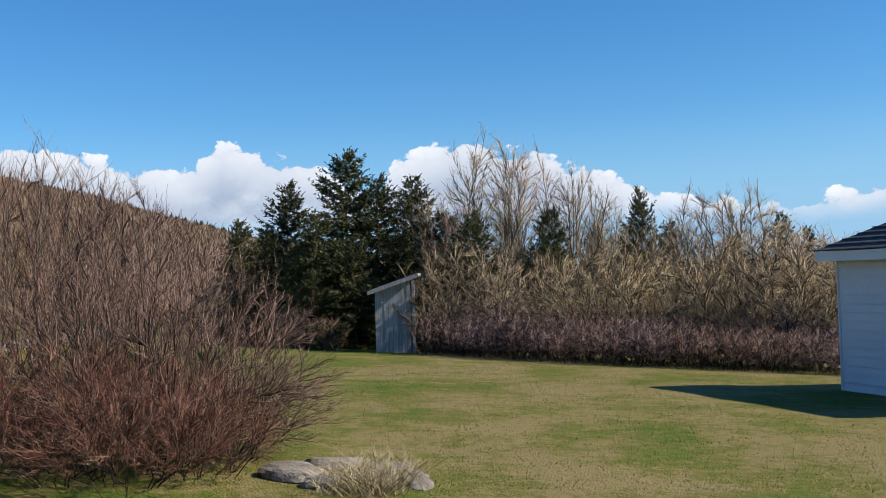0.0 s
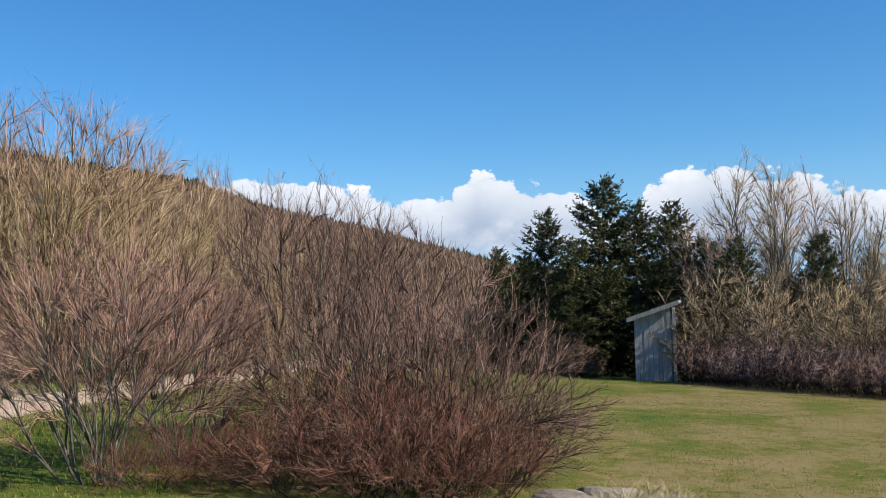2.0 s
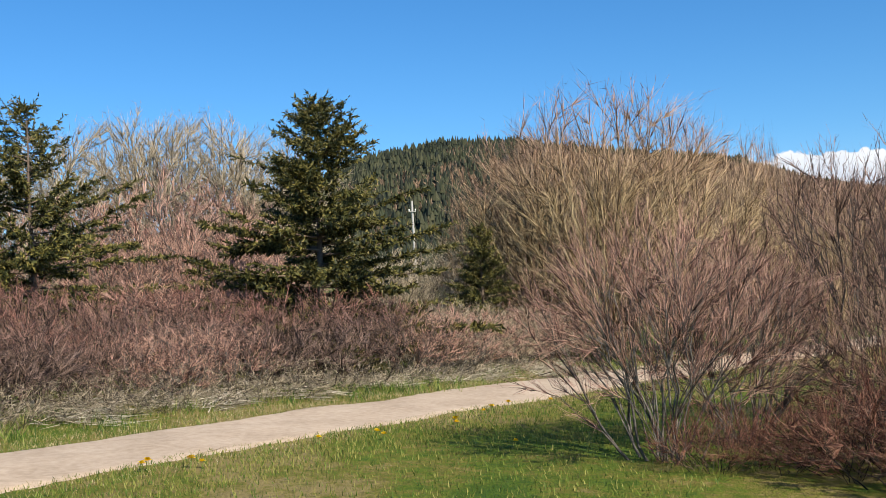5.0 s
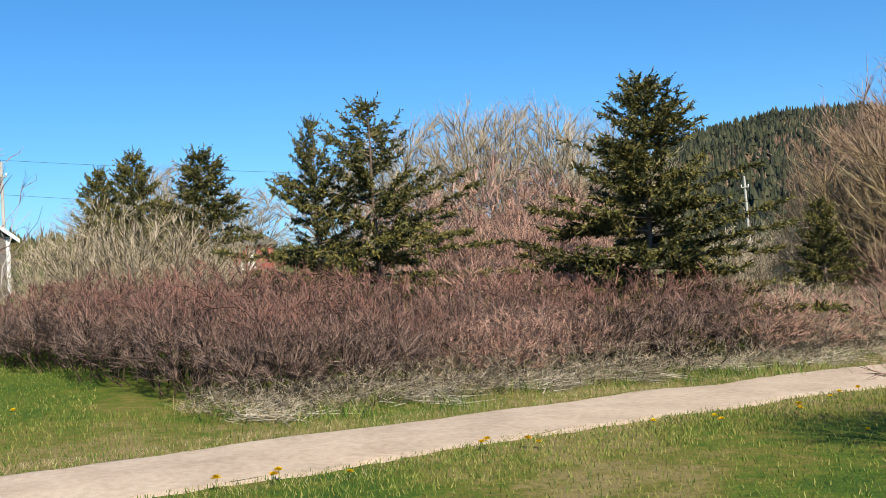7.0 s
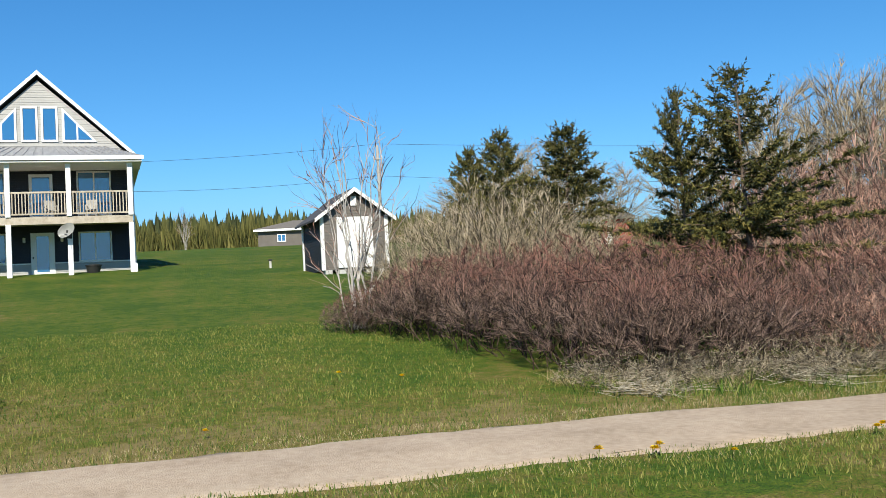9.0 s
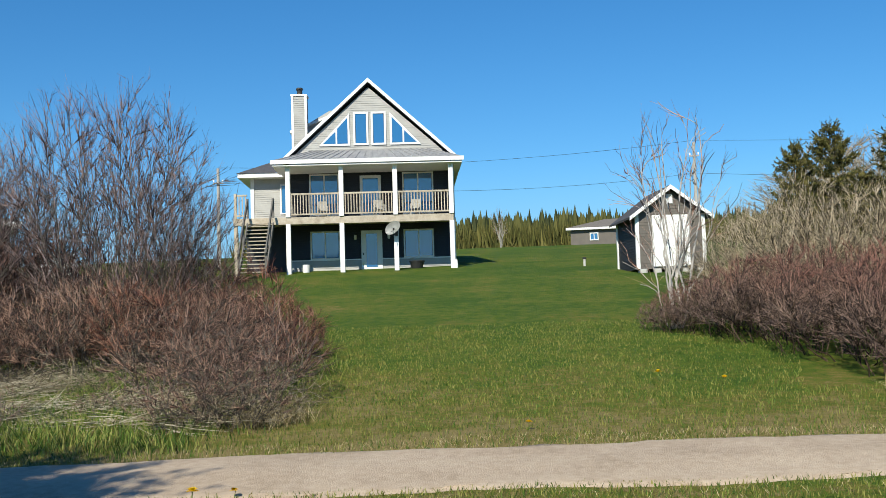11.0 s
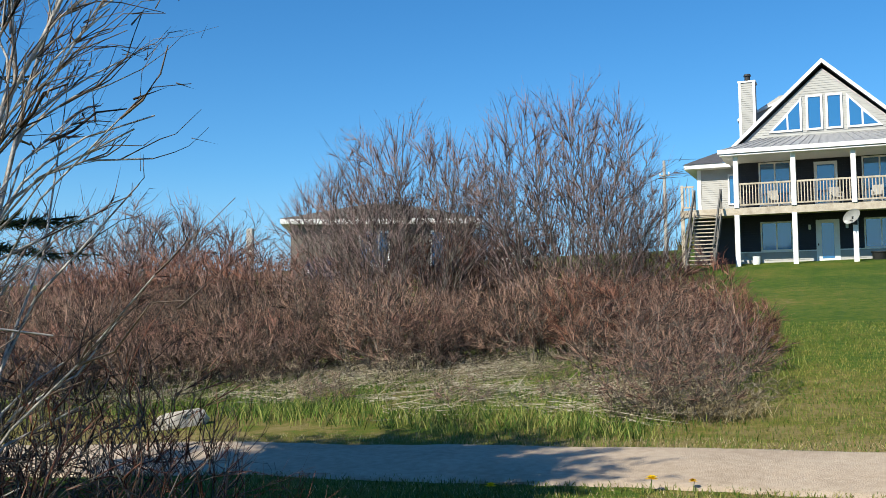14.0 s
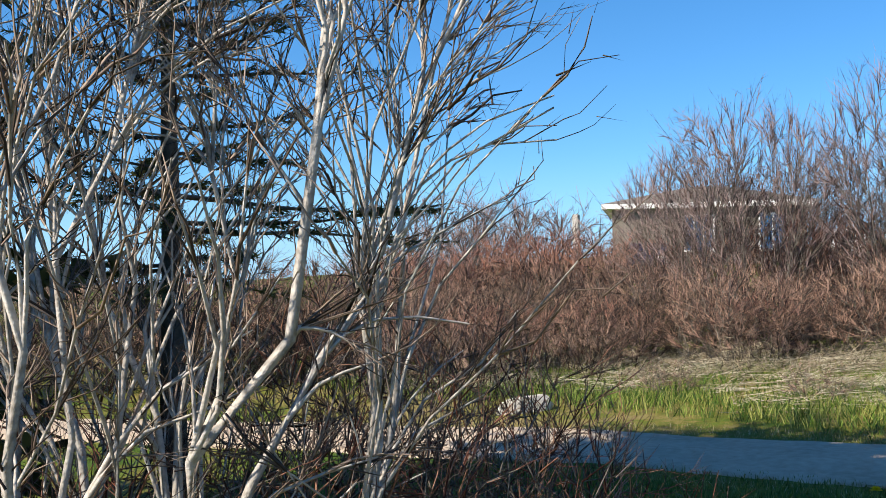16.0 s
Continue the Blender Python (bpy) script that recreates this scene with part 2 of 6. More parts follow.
M_MAUVE = material("mauve_twigs", ((0.024, 0.0144, 0.0136), (0.0878, 0.0585, 0.0556), (0.264, 0.1936, 0.1848)), 1.5, 0.7, island=0.8)
M_TAN = material("tan_twigs", ((0.055, 0.0363, 0.0198), (0.1785, 0.1275, 0.0723), (0.396, 0.308, 0.198)), 1.5, 0.75, island=0.8)
M_SHOOT = material("grey_brown_shoots", ((0.035, 0.0238, 0.0189), (0.117, 0.081, 0.0612), (0.26, 0.2, 0.16)), 1.5, 0.7, island=0.8)
M_DARKBARK = material("dark_bark", ((0.03, 0.025, 0.021), (0.07, 0.06, 0.052), (0.14, 0.125, 0.11)), 6, 0.8, 0.4, 60)
M_GREYBARK = material("grey_bark", ((0.0295, 0.0248, 0.0209), (0.1027, 0.0915, 0.0775), (0.2758, 0.2472, 0.2127)), 6, 0.8, 0.4, 60)
M_WHITEBARK = material("pale_bark", ((0.1462, 0.129, 0.1118), (0.3956, 0.3698, 0.344), (0.5504, 0.5246, 0.4988)), 5, 0.7, 0.4, 70, fine=0.5)
M_SPRUCEBARK = material("spruce_bark", ((0.09, 0.06, 0.045), (0.2, 0.15, 0.11)), 8, 0.9, 0.5, 50)
M_NEEDLE = material("spruce_needles", ((0.0231, 0.0294, 0.0084), (0.0714, 0.0735, 0.0158), (0.1733, 0.147, 0.0378)), 0.9, 0.6, island=0.6, random_object=0.2)
M_NEEDLE_DARK = material("dark_needles", ((0.022, 0.030, 0.010), (0.050, 0.060, 0.016), (0.105, 0.095, 0.030)), 0.7, 0.6, island=0.6, random_object=0.3)
M_FAR = material("far_conifers", ((0.013, 0.018, 0.010), (0.026, 0.034, 0.015), (0.050, 0.052, 0.024)), 0.03, 0.8, island=0.7)
M_FARBARE = material("far_bare_wood", ((0.13, 0.082, 0.052), (0.195, 0.13, 0.085), (0.26, 0.185, 0.125)), 0.03, 0.9, island=0.7)
M_ROCK = material("rock", ((0.085, 0.072, 0.058), (0.19, 0.165, 0.135), (0.33, 0.29, 0.24)), 5, 0.9, 0.8, 25)
M_OLDWOOD = material("weathered_boards", ((0.20, 0.20, 0.205), (0.33, 0.33, 0.33), (0.46, 0.455, 0.45)), 3, 0.85, 0.4, 50, stretch=(9, 9, 0.7), random_object=0.35)
M_STAIR = material("stair_wood", ((0.085, 0.08, 0.075), (0.15, 0.142, 0.132), (0.22, 0.21, 0.195)), 4, 0.85, 0.3, 50, random_object=0.25)
M_PALEROCK = material("pale_rock", ((0.30, 0.26, 0.22), (0.45, 0.41, 0.36), (0.58, 0.54, 0.48)), 5, 0.9, 0.6, 25)
M_DECKWOOD = material("deck_wood", ((0.30, 0.25, 0.19), (0.44, 0.38, 0.30), (0.55, 0.49, 0.41)), 4, 0.8, 0.3, 50, random_object=0.15)
M_WHITE = material("white_paint", ((0.72, 0.72, 0.71), (0.82, 0.82, 0.81)), 3, 0.45, 0.05, 30)
M_WHITESIDING = material("white_siding", ((0.66, 0.67, 0.69), (0.76, 0.77, 0.79)), 2, 0.5, 0.05, 30)
M_GREYSIDING = material("light_grey_siding", ((0.336, 0.3304, 0.3192), (0.4144, 0.4088, 0.392)), 1.5, 0.6, 0.05, 30)
M_NAVY = material("dark_navy_siding", ((0.021, 0.0231, 0.0294), (0.0315, 0.0336, 0.042)), 1.5, 0.55, 0.05, 30)
M_TAUPE = material("taupe_siding", ((0.115, 0.10, 0.088), (0.155, 0.138, 0.122)), 1.5, 0.7, 0.05, 30)
M_SLATE = material("dark_shingles", ((0.055, 0.055, 0.062), (0.10, 0.10, 0.11)), 5, 0.9, 0.4, 40, random_object=0.3)
M_METALROOF = material("grey_metal_roof", ((0.20, 0.20, 0.21), (0.34, 0.34, 0.345)), 1.6, 0.55, 0.1, 8, stretch=(5, 0.6, 1))
M_BROWNROOF = material("brown_grey_shingles", ((0.13, 0.115, 0.10), (0.20, 0.18, 0.16)), 4, 0.9, 0.3, 40)
M_REDWALL = material("red_wall", ((0.30, 0.045, 0.035), (0.40, 0.07, 0.05)), 1, 0.7)
M_BLACK = material("black_metal", ((0.02, 0.02, 0.02), (0.035, 0.035, 0.035)), 3, 0.5)
M_DISH = material("dish_grey", ((0.5, 0.5, 0.49), (0.62, 0.62, 0.6)), 3, 0.4)
M_POLE = material("pole_wood", ((0.33, 0.31, 0.28), (0.46, 0.44, 0.41)), 2, 0.85, 0.3, 40, stretch=(6, 6, 0.5))
M_PETAL = material("dandelion_yellow", ((0.80, 0.55, 0.004), (0.90, 0.68, 0.01)), 60, 0.7)
M_STALK = material("dandelion_stalk", ((0.14, 0.2, 0.04), (0.2, 0.25, 0.07)), 10, 0.6)
M_BLOCK = material("concrete_block", ((0.4, 0.39, 0.37), (0.52, 0.51, 0.48)), 6, 0.9, 0.3, 40)


def glass_material():
    """Window glass: the sky's reflection painted in as a blue base, mirror-like skin."""
    m = bpy.data.materials.new("sky_blue_glass")
    m.use_nodes = True
    b = m.node_tree.nodes["Principled BSDF"]
    b.inputs["Base Color"].default_value = (0.022, 0.125, 0.30, 1)
    b.inputs["Roughness"].default_value, b.inputs["Specular IOR Level"].default_value = 0.03, 1.0
    b.inputs["IOR"].default_value = 1.75
    return m


M_GLASS = glass_material()

# ---- building helpers ----
rnd = np.random.default_rng(7)
EYE = (-0.3, 0.0)


def polar(az, d):
    """Ground plan point d metres away, az degrees left of +y."""
    return EYE[0] - d * math.sin(radians(az)), EYE[1] + d * math.cos(radians(az))


def ramp_up(u, start, slope):
    return slope * 4.0 * np.log1p(np.exp(np.minimum(40.0, (u - start) / 4.0)))


RIDGE_AZ = (-180, -60, 0, 10, 12, 18, 22, 26, 34, 38, 42, 46, 52, 60, 75, 180)
RIDGE_EL = (0.2, 0.2, 0.6, 2.1, 2.6, 4.3, 5.1, 6.4, 7.6, 8.3, 8.5, 7.9, 5.8, 3.6, 2.2, 1.5)


def gz(x, y):
    """Height of the land: a lawn rising towards the houses, falling towards +y, with a wooded ridge far off."""
    x, y = np.asarray(x, float), np.asarray(y, float)
    u = -x
    z = 0.044 * np.clip(u, -60, 160)
    z = z + ramp_up(u, 15, 0.065) - ramp_up(u, 52, 0.020) - ramp_up(u, 170, 0.032)
    z = z - ramp_up(y, 12, 0.038) + ramp_up(y, 75, 0.038)
    d = np.hypot(x, y)
    az = np.degrees(np.arctan2(-x, y))
    top = 560 * np.tan(np.radians(np.interp(az, RIDGE_AZ, RIDGE_EL)))
    s = np.clip((d - 170) / 380, 0, 1)
    s = s * s * (3 - 2 * s)
    near = np.clip(1 - (d - 100) / 200, 0, 1)
    z = z * near + z * 0.5 * (1 - near)
    bumps = 0.02 * np.sin(x * 1.7 + np.sin(y * 0.9) * 1.3) * np.sin(y * 1.3 + np.sin(x * 0.7)) * np.exp(-d / 60)
    return np.where(s > 0, z * (1 - s) + np.maximum(z, top) * s, z) + bumps


def gzf(x, y):
    return float(gz(x, y))


def mesh_of(name, verts, faces, mat, smooth=False):
    """A mesh from numpy arrays: verts (n, 3) and faces (m, k) of one size."""
    me = bpy.data.meshes.new(name)
    verts, faces = np.asarray(verts, np.float32), np.asarray(faces, np.int32)
    m, k = faces.shape
    me.vertices.add(len(verts)), me.loops.add(m * k), me.polygons.add(m)
    me.vertices.foreach_set("co", verts.ravel())
    me.loops.foreach_set("vertex_index", faces.ravel())
    me.polygons.foreach_set("loop_start", np.arange(0, m * k, k, dtype=np.int32))
    me.polygons.foreach_set("loop_total", np.full(m, k, np.int32))
    me.polygons.foreach_set("use_smooth", np.full(m, smooth))
    me.update(calc_edges=True)
    me.materials.append(mat)
    return me


def thing(name, x, y, z, label, category, group="", rz=0.0, kind=""):
    ob = new(name)
    ob.matrix_world = pose(x, y, z, 0, 0, rz)
    return tagged(ob, label, category, group, kind)


def child(name, me, parent, label=""):
    ob = new(name, me)
    ob.parent = parent
    return tagged(ob, label)


def part(name, bm, mat, parent, label=""):
    me = bpy.data.meshes.new(name)
    bmesh.ops.recalc_face_normals(bm, faces=bm.faces)
    bm.to_mesh(me)
    bm.free()
    me.materials.append(mat)
    return child(name, me, parent, label)


def box(bm, x0, x1, y0, y1, z0, z1):
    v = [bm.verts.new((x, y, z)) for x in (x0, x1) for y in (y0, y1) for z in (z0, z1)]
    for f in ((0, 1, 3, 2), (4, 6, 7, 5), (0, 4, 5, 1), (2, 3, 7, 6), (0, 2, 6, 4), (1, 5, 7, 3)):
        bm.faces.new([v[i] for i in f])
    return bm


def boxes(*specs, bevel=0.0):
    bm = bmesh.new()
    for s in specs:
        box(bm, *s)
    if bevel:
        bmesh.ops.bevel(bm, geom=list(bm.edges), offset=bevel, segments=1, affect="EDGES")
    return bm


def prism(bm, poly, y0, y1):
    """A polygon of (x, z) points drawn out from y0 to y1."""
    a = [bm.verts.new((x, y0, z)) for x, z in poly]
    b = [bm.verts.new((x, y1, z)) for x, z in poly]
    bm.faces.new(a), bm.faces.new(b[::-1])
    for i in range(len(poly)):
        j = (i + 1) % len(poly)
        bm.faces.new((a[i], b[i], b[j], a[j]))
    return bm


def beam(bm, p, q, w, h):
    """A squared bar from p to q."""
    p, q = Vector(p), Vector(q)
    m = look(p, q) @ Matrix.Scale(1, 4)
    n = (q - p).length
    v = [bm.verts.new(m @ Vector((x, y, z))) for x in (-w / 2, w / 2) for y in (-h / 2, h / 2) for z in (0, -n)]
    for f in ((0, 1, 3, 2), (4, 6, 7, 5), (0, 4, 5, 1), (2, 3, 7, 6), (0, 2, 6, 4), (1, 5, 7, 3)):
        bm.faces.new([v[i] for i in f])
    return bm


def siding(bm, x0, x1, y, z0, z1, step=0.11, lap=0.018, clip=None):
    """Lapped boards facing -y: each leans out at its foot. clip(z) gives the x range at a height."""
    z = z0
    while z < z1 - 1e-4:
        t = min(z + step, z1)
        a0, a1 = clip(z) if clip else (x0, x1)
        b0, b1 = clip(t) if clip else (x0, x1)
        if a1 - a0 > 0.02:
            v = [bm.verts.new(c) for c in ((a0, y - lap, z), (a1, y - lap, z), (b1, y, t), (b0, y, t), (a0, y, z), (a1, y, z))]
            bm.faces.new(v[:4])
            bm.faces.new((v[0], v[4], v[5], v[1]))
        z = t


# ---- branches ----
def unit(v):
    return v / np.maximum(np.linalg.norm(v, axis=-1, keepdims=True), 1e-9)


def shoots(start, way, length, r0, r1, n, up, wob, rg):
    """Curved shoots: points (b, n, 3) and radii (b, n). up: bend towards the sky; wob: crookedness."""
    b = len(start)
    pts, rad = np.empty((b, n, 3)), np.empty((b, n))
    p, d = start.copy(), unit(way)
    step = (np.asarray(length) / (n - 1)).reshape(-1, 1) * np.ones((b, 1))
    for i in range(n):
        pts[:, i] = p
        rad[:, i] = r0 + (r1 - r0) * (i / (n - 1))
        d = d + rg.normal(0, wob, (b, 3))
        d[:, 2] += up
        d = unit(d)
        p = p + d * step
    return pts, rad


def offshoots(pts, rad, per, lo, hi, spread, rg):
    """Places, ways, parent lengths and radii for per new shoots on each shoot."""
    b, n, _ = pts.shape
    k = np.repeat(np.arange(b), per)
    f = rg.uniform(lo, hi, b * per) * (n - 1)
    i = np.minimum(f.astype(int), n - 2)
    w = (f - i)[:, None]
    at = pts[k, i] * (1 - w) + pts[k, i + 1] * w
    way = unit(pts[k, i + 1] - pts[k, i])
    side = rg.normal(0, 1, (b * per, 3))
    side = unit(side - (side * way).sum(1, keepdims=True) * way)
    size = np.linalg.norm(pts[:, -1] - pts[:, 0], axis=1)[k]
    r = rad[k, i] * (1 - w[:, 0]) + rad[k, i + 1] * w[:, 0]
    return at, unit(way + side * spread), size, r, f / (n - 1)


def tube_arrays(batches, sides=3):
    V, F, o = [], [], 0
    for pts, rad in batches:
        b, n, _ = pts.shape
        t = unit(np.gradient(pts, axis=1))
        ref = np.where(np.abs(t[..., 2:3]) > 0.9, np.array([1.0, 0, 0]), np.array([0, 0, 1.0]))
        u = unit(np.cross(t, ref))
        w = np.cross(t, u)
        a = np.arange(sides) * 2 * np.pi / sides
        ring = pts[:, :, None] + rad[:, :, None, None] * (u[:, :, None] * np.cos(a)[:, None] + w[:, :, None] * np.sin(a)[:, None])
        V.append(ring.reshape(-1, 3))
        idx = o + np.arange(b * n * sides).reshape(b, n, sides)
        nx = np.roll(idx, -1, axis=2)
        F.append(np.stack([idx[:, :-1], nx[:, :-1], nx[:, 1:], idx[:, 1:]], -1).reshape(-1, 4))
        o += b * n * sides
    return np.concatenate(V), np.concatenate(F)


def tubes(name, batches, mat, sides=3, spikes=(), fit=None):
    """Tubes and, where only a tip matters, three-faced spikes, as one mesh of triangles. fit: scale so that the top stands that high."""
    v, f = tube_arrays(batches, sides)
    f = np.concatenate([f[:, [0, 1, 2]], f[:, [0, 2, 3]]])
    for root, tip, r in spikes:
        sv, sf = spike_arrays(root, tip, r)
        f = np.concatenate([f, sf + len(v)])
        v = np.concatenate([v, sv])
    return mesh_of(name, v if fit is None else v * fit, f, mat, True)


def spike_arrays(root, tip, r):
    t = unit(tip - root)
    ref = np.where(np.abs(t[:, 2:3]) > 0.9, np.array([1.0, 0, 0]), np.array([0, 0, 1.0]))
    u = unit(np.cross(t, ref))
    w = np.cross(t, u)
    r = np.asarray(r).reshape(-1, 1) * np.ones((len(root), 1))
    ring = [root + r * (u * c + w * s) for c, s in ((1, 0), (-0.5, 0.866), (-0.5, -0.866))]
    v = np.stack([*ring, tip], 1).reshape(-1, 3)
    k = np.arange(len(root))[:, None] * 4
    return v, np.concatenate([k + np.array(q) for q in ((0, 1, 3), (1, 2, 3), (2, 0, 3))])


def fit_height(height, *tops, share=97.5):
    z = np.concatenate([t[..., 2].ravel() for t in tops])
    return height / np.percentile(z, share)


def crown_points(n, size, rg, shell=0.4, skirt=0.7, ragged=0.04, lumps=None):
    """Points that fill a lumpy crown. size: (height, radius, share of the height at its widest, roundness)."""
    height, radius, mid, p = size
    zc = mid * height
    a, s = rg.uniform(0, 2 * np.pi, n), rg.uniform(-skirt, 1, n)
    c = np.sqrt(1 - s * s)
    pw = np.where(s > 0, p, max(p, 2.2))
    level = (c ** pw + np.abs(s) ** pw) ** (-1 / pw)
    ph, depth = lumps
    level = level * (1 + depth * (np.sin(3 * a + ph[0] + 2 * s) + 0.7 * np.sin(5 * a + ph[1] - 4 * s) + 0.6 * np.sin(2 * a + ph[2] + 8 * s)))
    level = level * rg.uniform(0, 1, n) ** shell * (1 + ragged * np.abs(rg.normal(0, 1, n)))
    k = level * c * radius
    return np.stack([k * np.cos(a), k * np.sin(a), zc + np.where(s > 0, height - zc, zc * 0.92) * s * level], 1)


def bend(p0, p1, p2, n, wob, rg):
    """Curved shoots from p0 by way of p1 to p2, n points each, slightly crooked."""
    t = np.linspace(0, 1, n)[None, :, None]
    q = p0[:, None] * (1 - t) ** 2 + 2 * p1[:, None] * t * (1 - t) + p2[:, None] * t * t
    size = np.linalg.norm(p2 - p0, axis=1)[:, None, None]
    off = rg.normal(0, 1, q.shape) * size * wob
    off[:, 0] = 0
    return q + off


def joints(pts, rad, lo):
    """Places where a shoot may fork: points past the share lo of each shoot, their ways and radii."""
    t = unit(np.gradient(pts, axis=1))
    q = np.concatenate([pts, (pts[:, :-1] + pts[:, 1:]) / 2], 1)
    d = np.concatenate([t, unit(t[:, :-1] + t[:, 1:])], 1)
    r = np.concatenate([rad, (rad[:, :-1] + rad[:, 1:]) / 2], 1)
    n = pts.shape[1]
    f = np.concatenate([np.arange(n), np.arange(n - 1) + 0.5]) / (n - 1)
    k = f >= lo
    return q[:, k].reshape(-1, 3), d[:, k].reshape(-1, 3), r[:, k].ravel()


def reach_for(goal, at, way, rr, narrow=1.7):
    """For each goal the joint from which a shoot would most easily grow to it: place, way, radius."""
    g, a = goal.astype(np.float32), at.astype(np.float32)
    best = np.empty(len(g), int)
    for i in range(0, len(g), 1500):
        h = g[i:i + 1500]
        dist = np.sqrt(np.maximum((h * h).sum(1)[:, None] + (a * a).sum(1)[None] - 2 * h @ a.T, 1e-6))
        along = h @ way.T.astype(np.float32) - (a * way).sum(1).astype(np.float32)[None]
        best[i:i + 1500] = np.argmin(narrow * dist - along, 1)
    return at[best], way[best], rr[best]


def shrub_mesh(stems, height, radius, seed, mats, branches=130, twigs=2200, mid=0.4, p=2.0, r=0.012, thin=0.003, base=0.25, out=0.25, wob=0.035, fork=0.25, shell=0.45, reach=0.22, sub=0, lump=0.07, ragged=0.05, skirt=0.7, round_twigs=False, narrow=1.32, upper=0.15):
    """Meshes of a bare shrub or tree that fills a lumpy crown: (stems and branches, fine twigs)."""
    rg = np.random.default_rng(seed)
    size, lumps = (height, radius, mid, p), (rg.uniform(0, 6.28, 3), lump)
    goal = crown_points(stems, size, rg, 0.25, -upper, 0.0, lumps) * np.array([0.86, 0.86, 0.93])
    flat = unit(goal * np.array([1, 1, 0]))
    foot = flat * (rg.uniform(0.1, 1, (stems, 1)) * base * radius) + rg.normal(0, 0.04 * radius, (stems, 3)) * np.array([1, 1, 0])
    knee = foot + (goal - foot) * 0.5 + flat * (rg.normal(out, 0.12, (stems, 1)) * radius)
    sp = bend(foot, knee, goal, 9, wob, rg)
    r0 = r * rg.uniform(0.55, 1.2, (stems, 1))
    sr = r0 * (1 - 0.78 * np.linspace(0, 1, 9)[None])
    # branches
    goal = crown_points(branches, size, rg, shell, skirt, 0.0, lumps) * np.array([0.94, 0.94, 0.96])
    at, way, rr = reach_for(goal, *joints(sp, sr, fork), narrow)
    ln = np.linalg.norm(goal - at, axis=1)[:, None]
    bp = bend(at, at + way * ln * 0.45, goal, 5, wob, rg)
    b0 = np.maximum(rr * 0.62, thin * 1.3)[:, None]
    br = b0 + (thin - b0) * np.linspace(0, 1, 5)[None]
    # twigs
    goal = crown_points(twigs, size, rg, shell, skirt, ragged, lumps)
    q1, q2 = joints(bp, br, 0.2), joints(sp, sr, 0.6)
    at, way, rr = reach_for(goal, *(np.concatenate(v) for v in zip(q1, q2)), max(narrow, 1.2))
    gap = goal - at
    ln = np.linalg.norm(gap, axis=1)[:, None]
    cap = reach * height * rg.uniform(0.5, 1.1, (len(ln), 1))
    tip = at + unit(gap + way * ln * 0.3 + np.array([0, 0, 0.2]) * ln) * np.minimum(ln, cap)
    tt = thin * np.exp(rg.normal(0, 0.35, len(at)))
    spikes = [(at, tip, tt)] if not round_twigs else []
    batches = []
    if round_twigs:
        ln = np.linalg.norm(tip - at, axis=1)[:, None]
        tp = bend(at, at + way * ln * 0.5, tip, 4, 0.04, rg)
        batches.append((tp, tt[:, None] * (1 - 0.6 * np.linspace(0, 1, 4)[None])))
    if sub:
        k = np.repeat(np.arange(len(at)), sub)
        w = rg.uniform(0.25, 0.95, (len(k), 1))
        d = tip[k] - at[k]
        ln = np.linalg.norm(d, axis=1)[:, None]
        s0 = at[k] + d * w
        s1 = s0 + unit(unit(d) + rg.normal(0, 0.45, d.shape) + np.array([0, 0, 0.15])) * np.maximum(ln * 0.5, 0.03 * height) * rg.uniform(0.4, 1.1, (len(k), 1))
        spikes.append((s0, s1, tt[k] * 0.8))
    wood = tubes("stem_clump", [(sp, sr), (bp, br)], mats[0], 4 if r > 0.012 else 3)
    if batches:
        return wood, tubes("crown", batches, mats[1], 3, spikes)
    v, f, o = [], [], 0
    for s in spikes:
        a, b = spike_arrays(*s)
        v.append(a), f.append(b + o)
        o += len(a)
    return wood, mesh_of("crown", np.concatenate(v), np.concatenate(f), mats[1], True)


def shrub(name, x, y, meshes, label, category="shrub", group="", s=(1, 1, 1), rz=0.0, sink=0.03):
    ob = thing(name, x, y, gzf(x, y) - sink, label, category, group, rz)
    ob.scale = s
    tagged(child("stem_clump", meshes[0], ob), kind="stuff"), tagged(child("crown", meshes[1], ob), kind="stuff")
    return ob


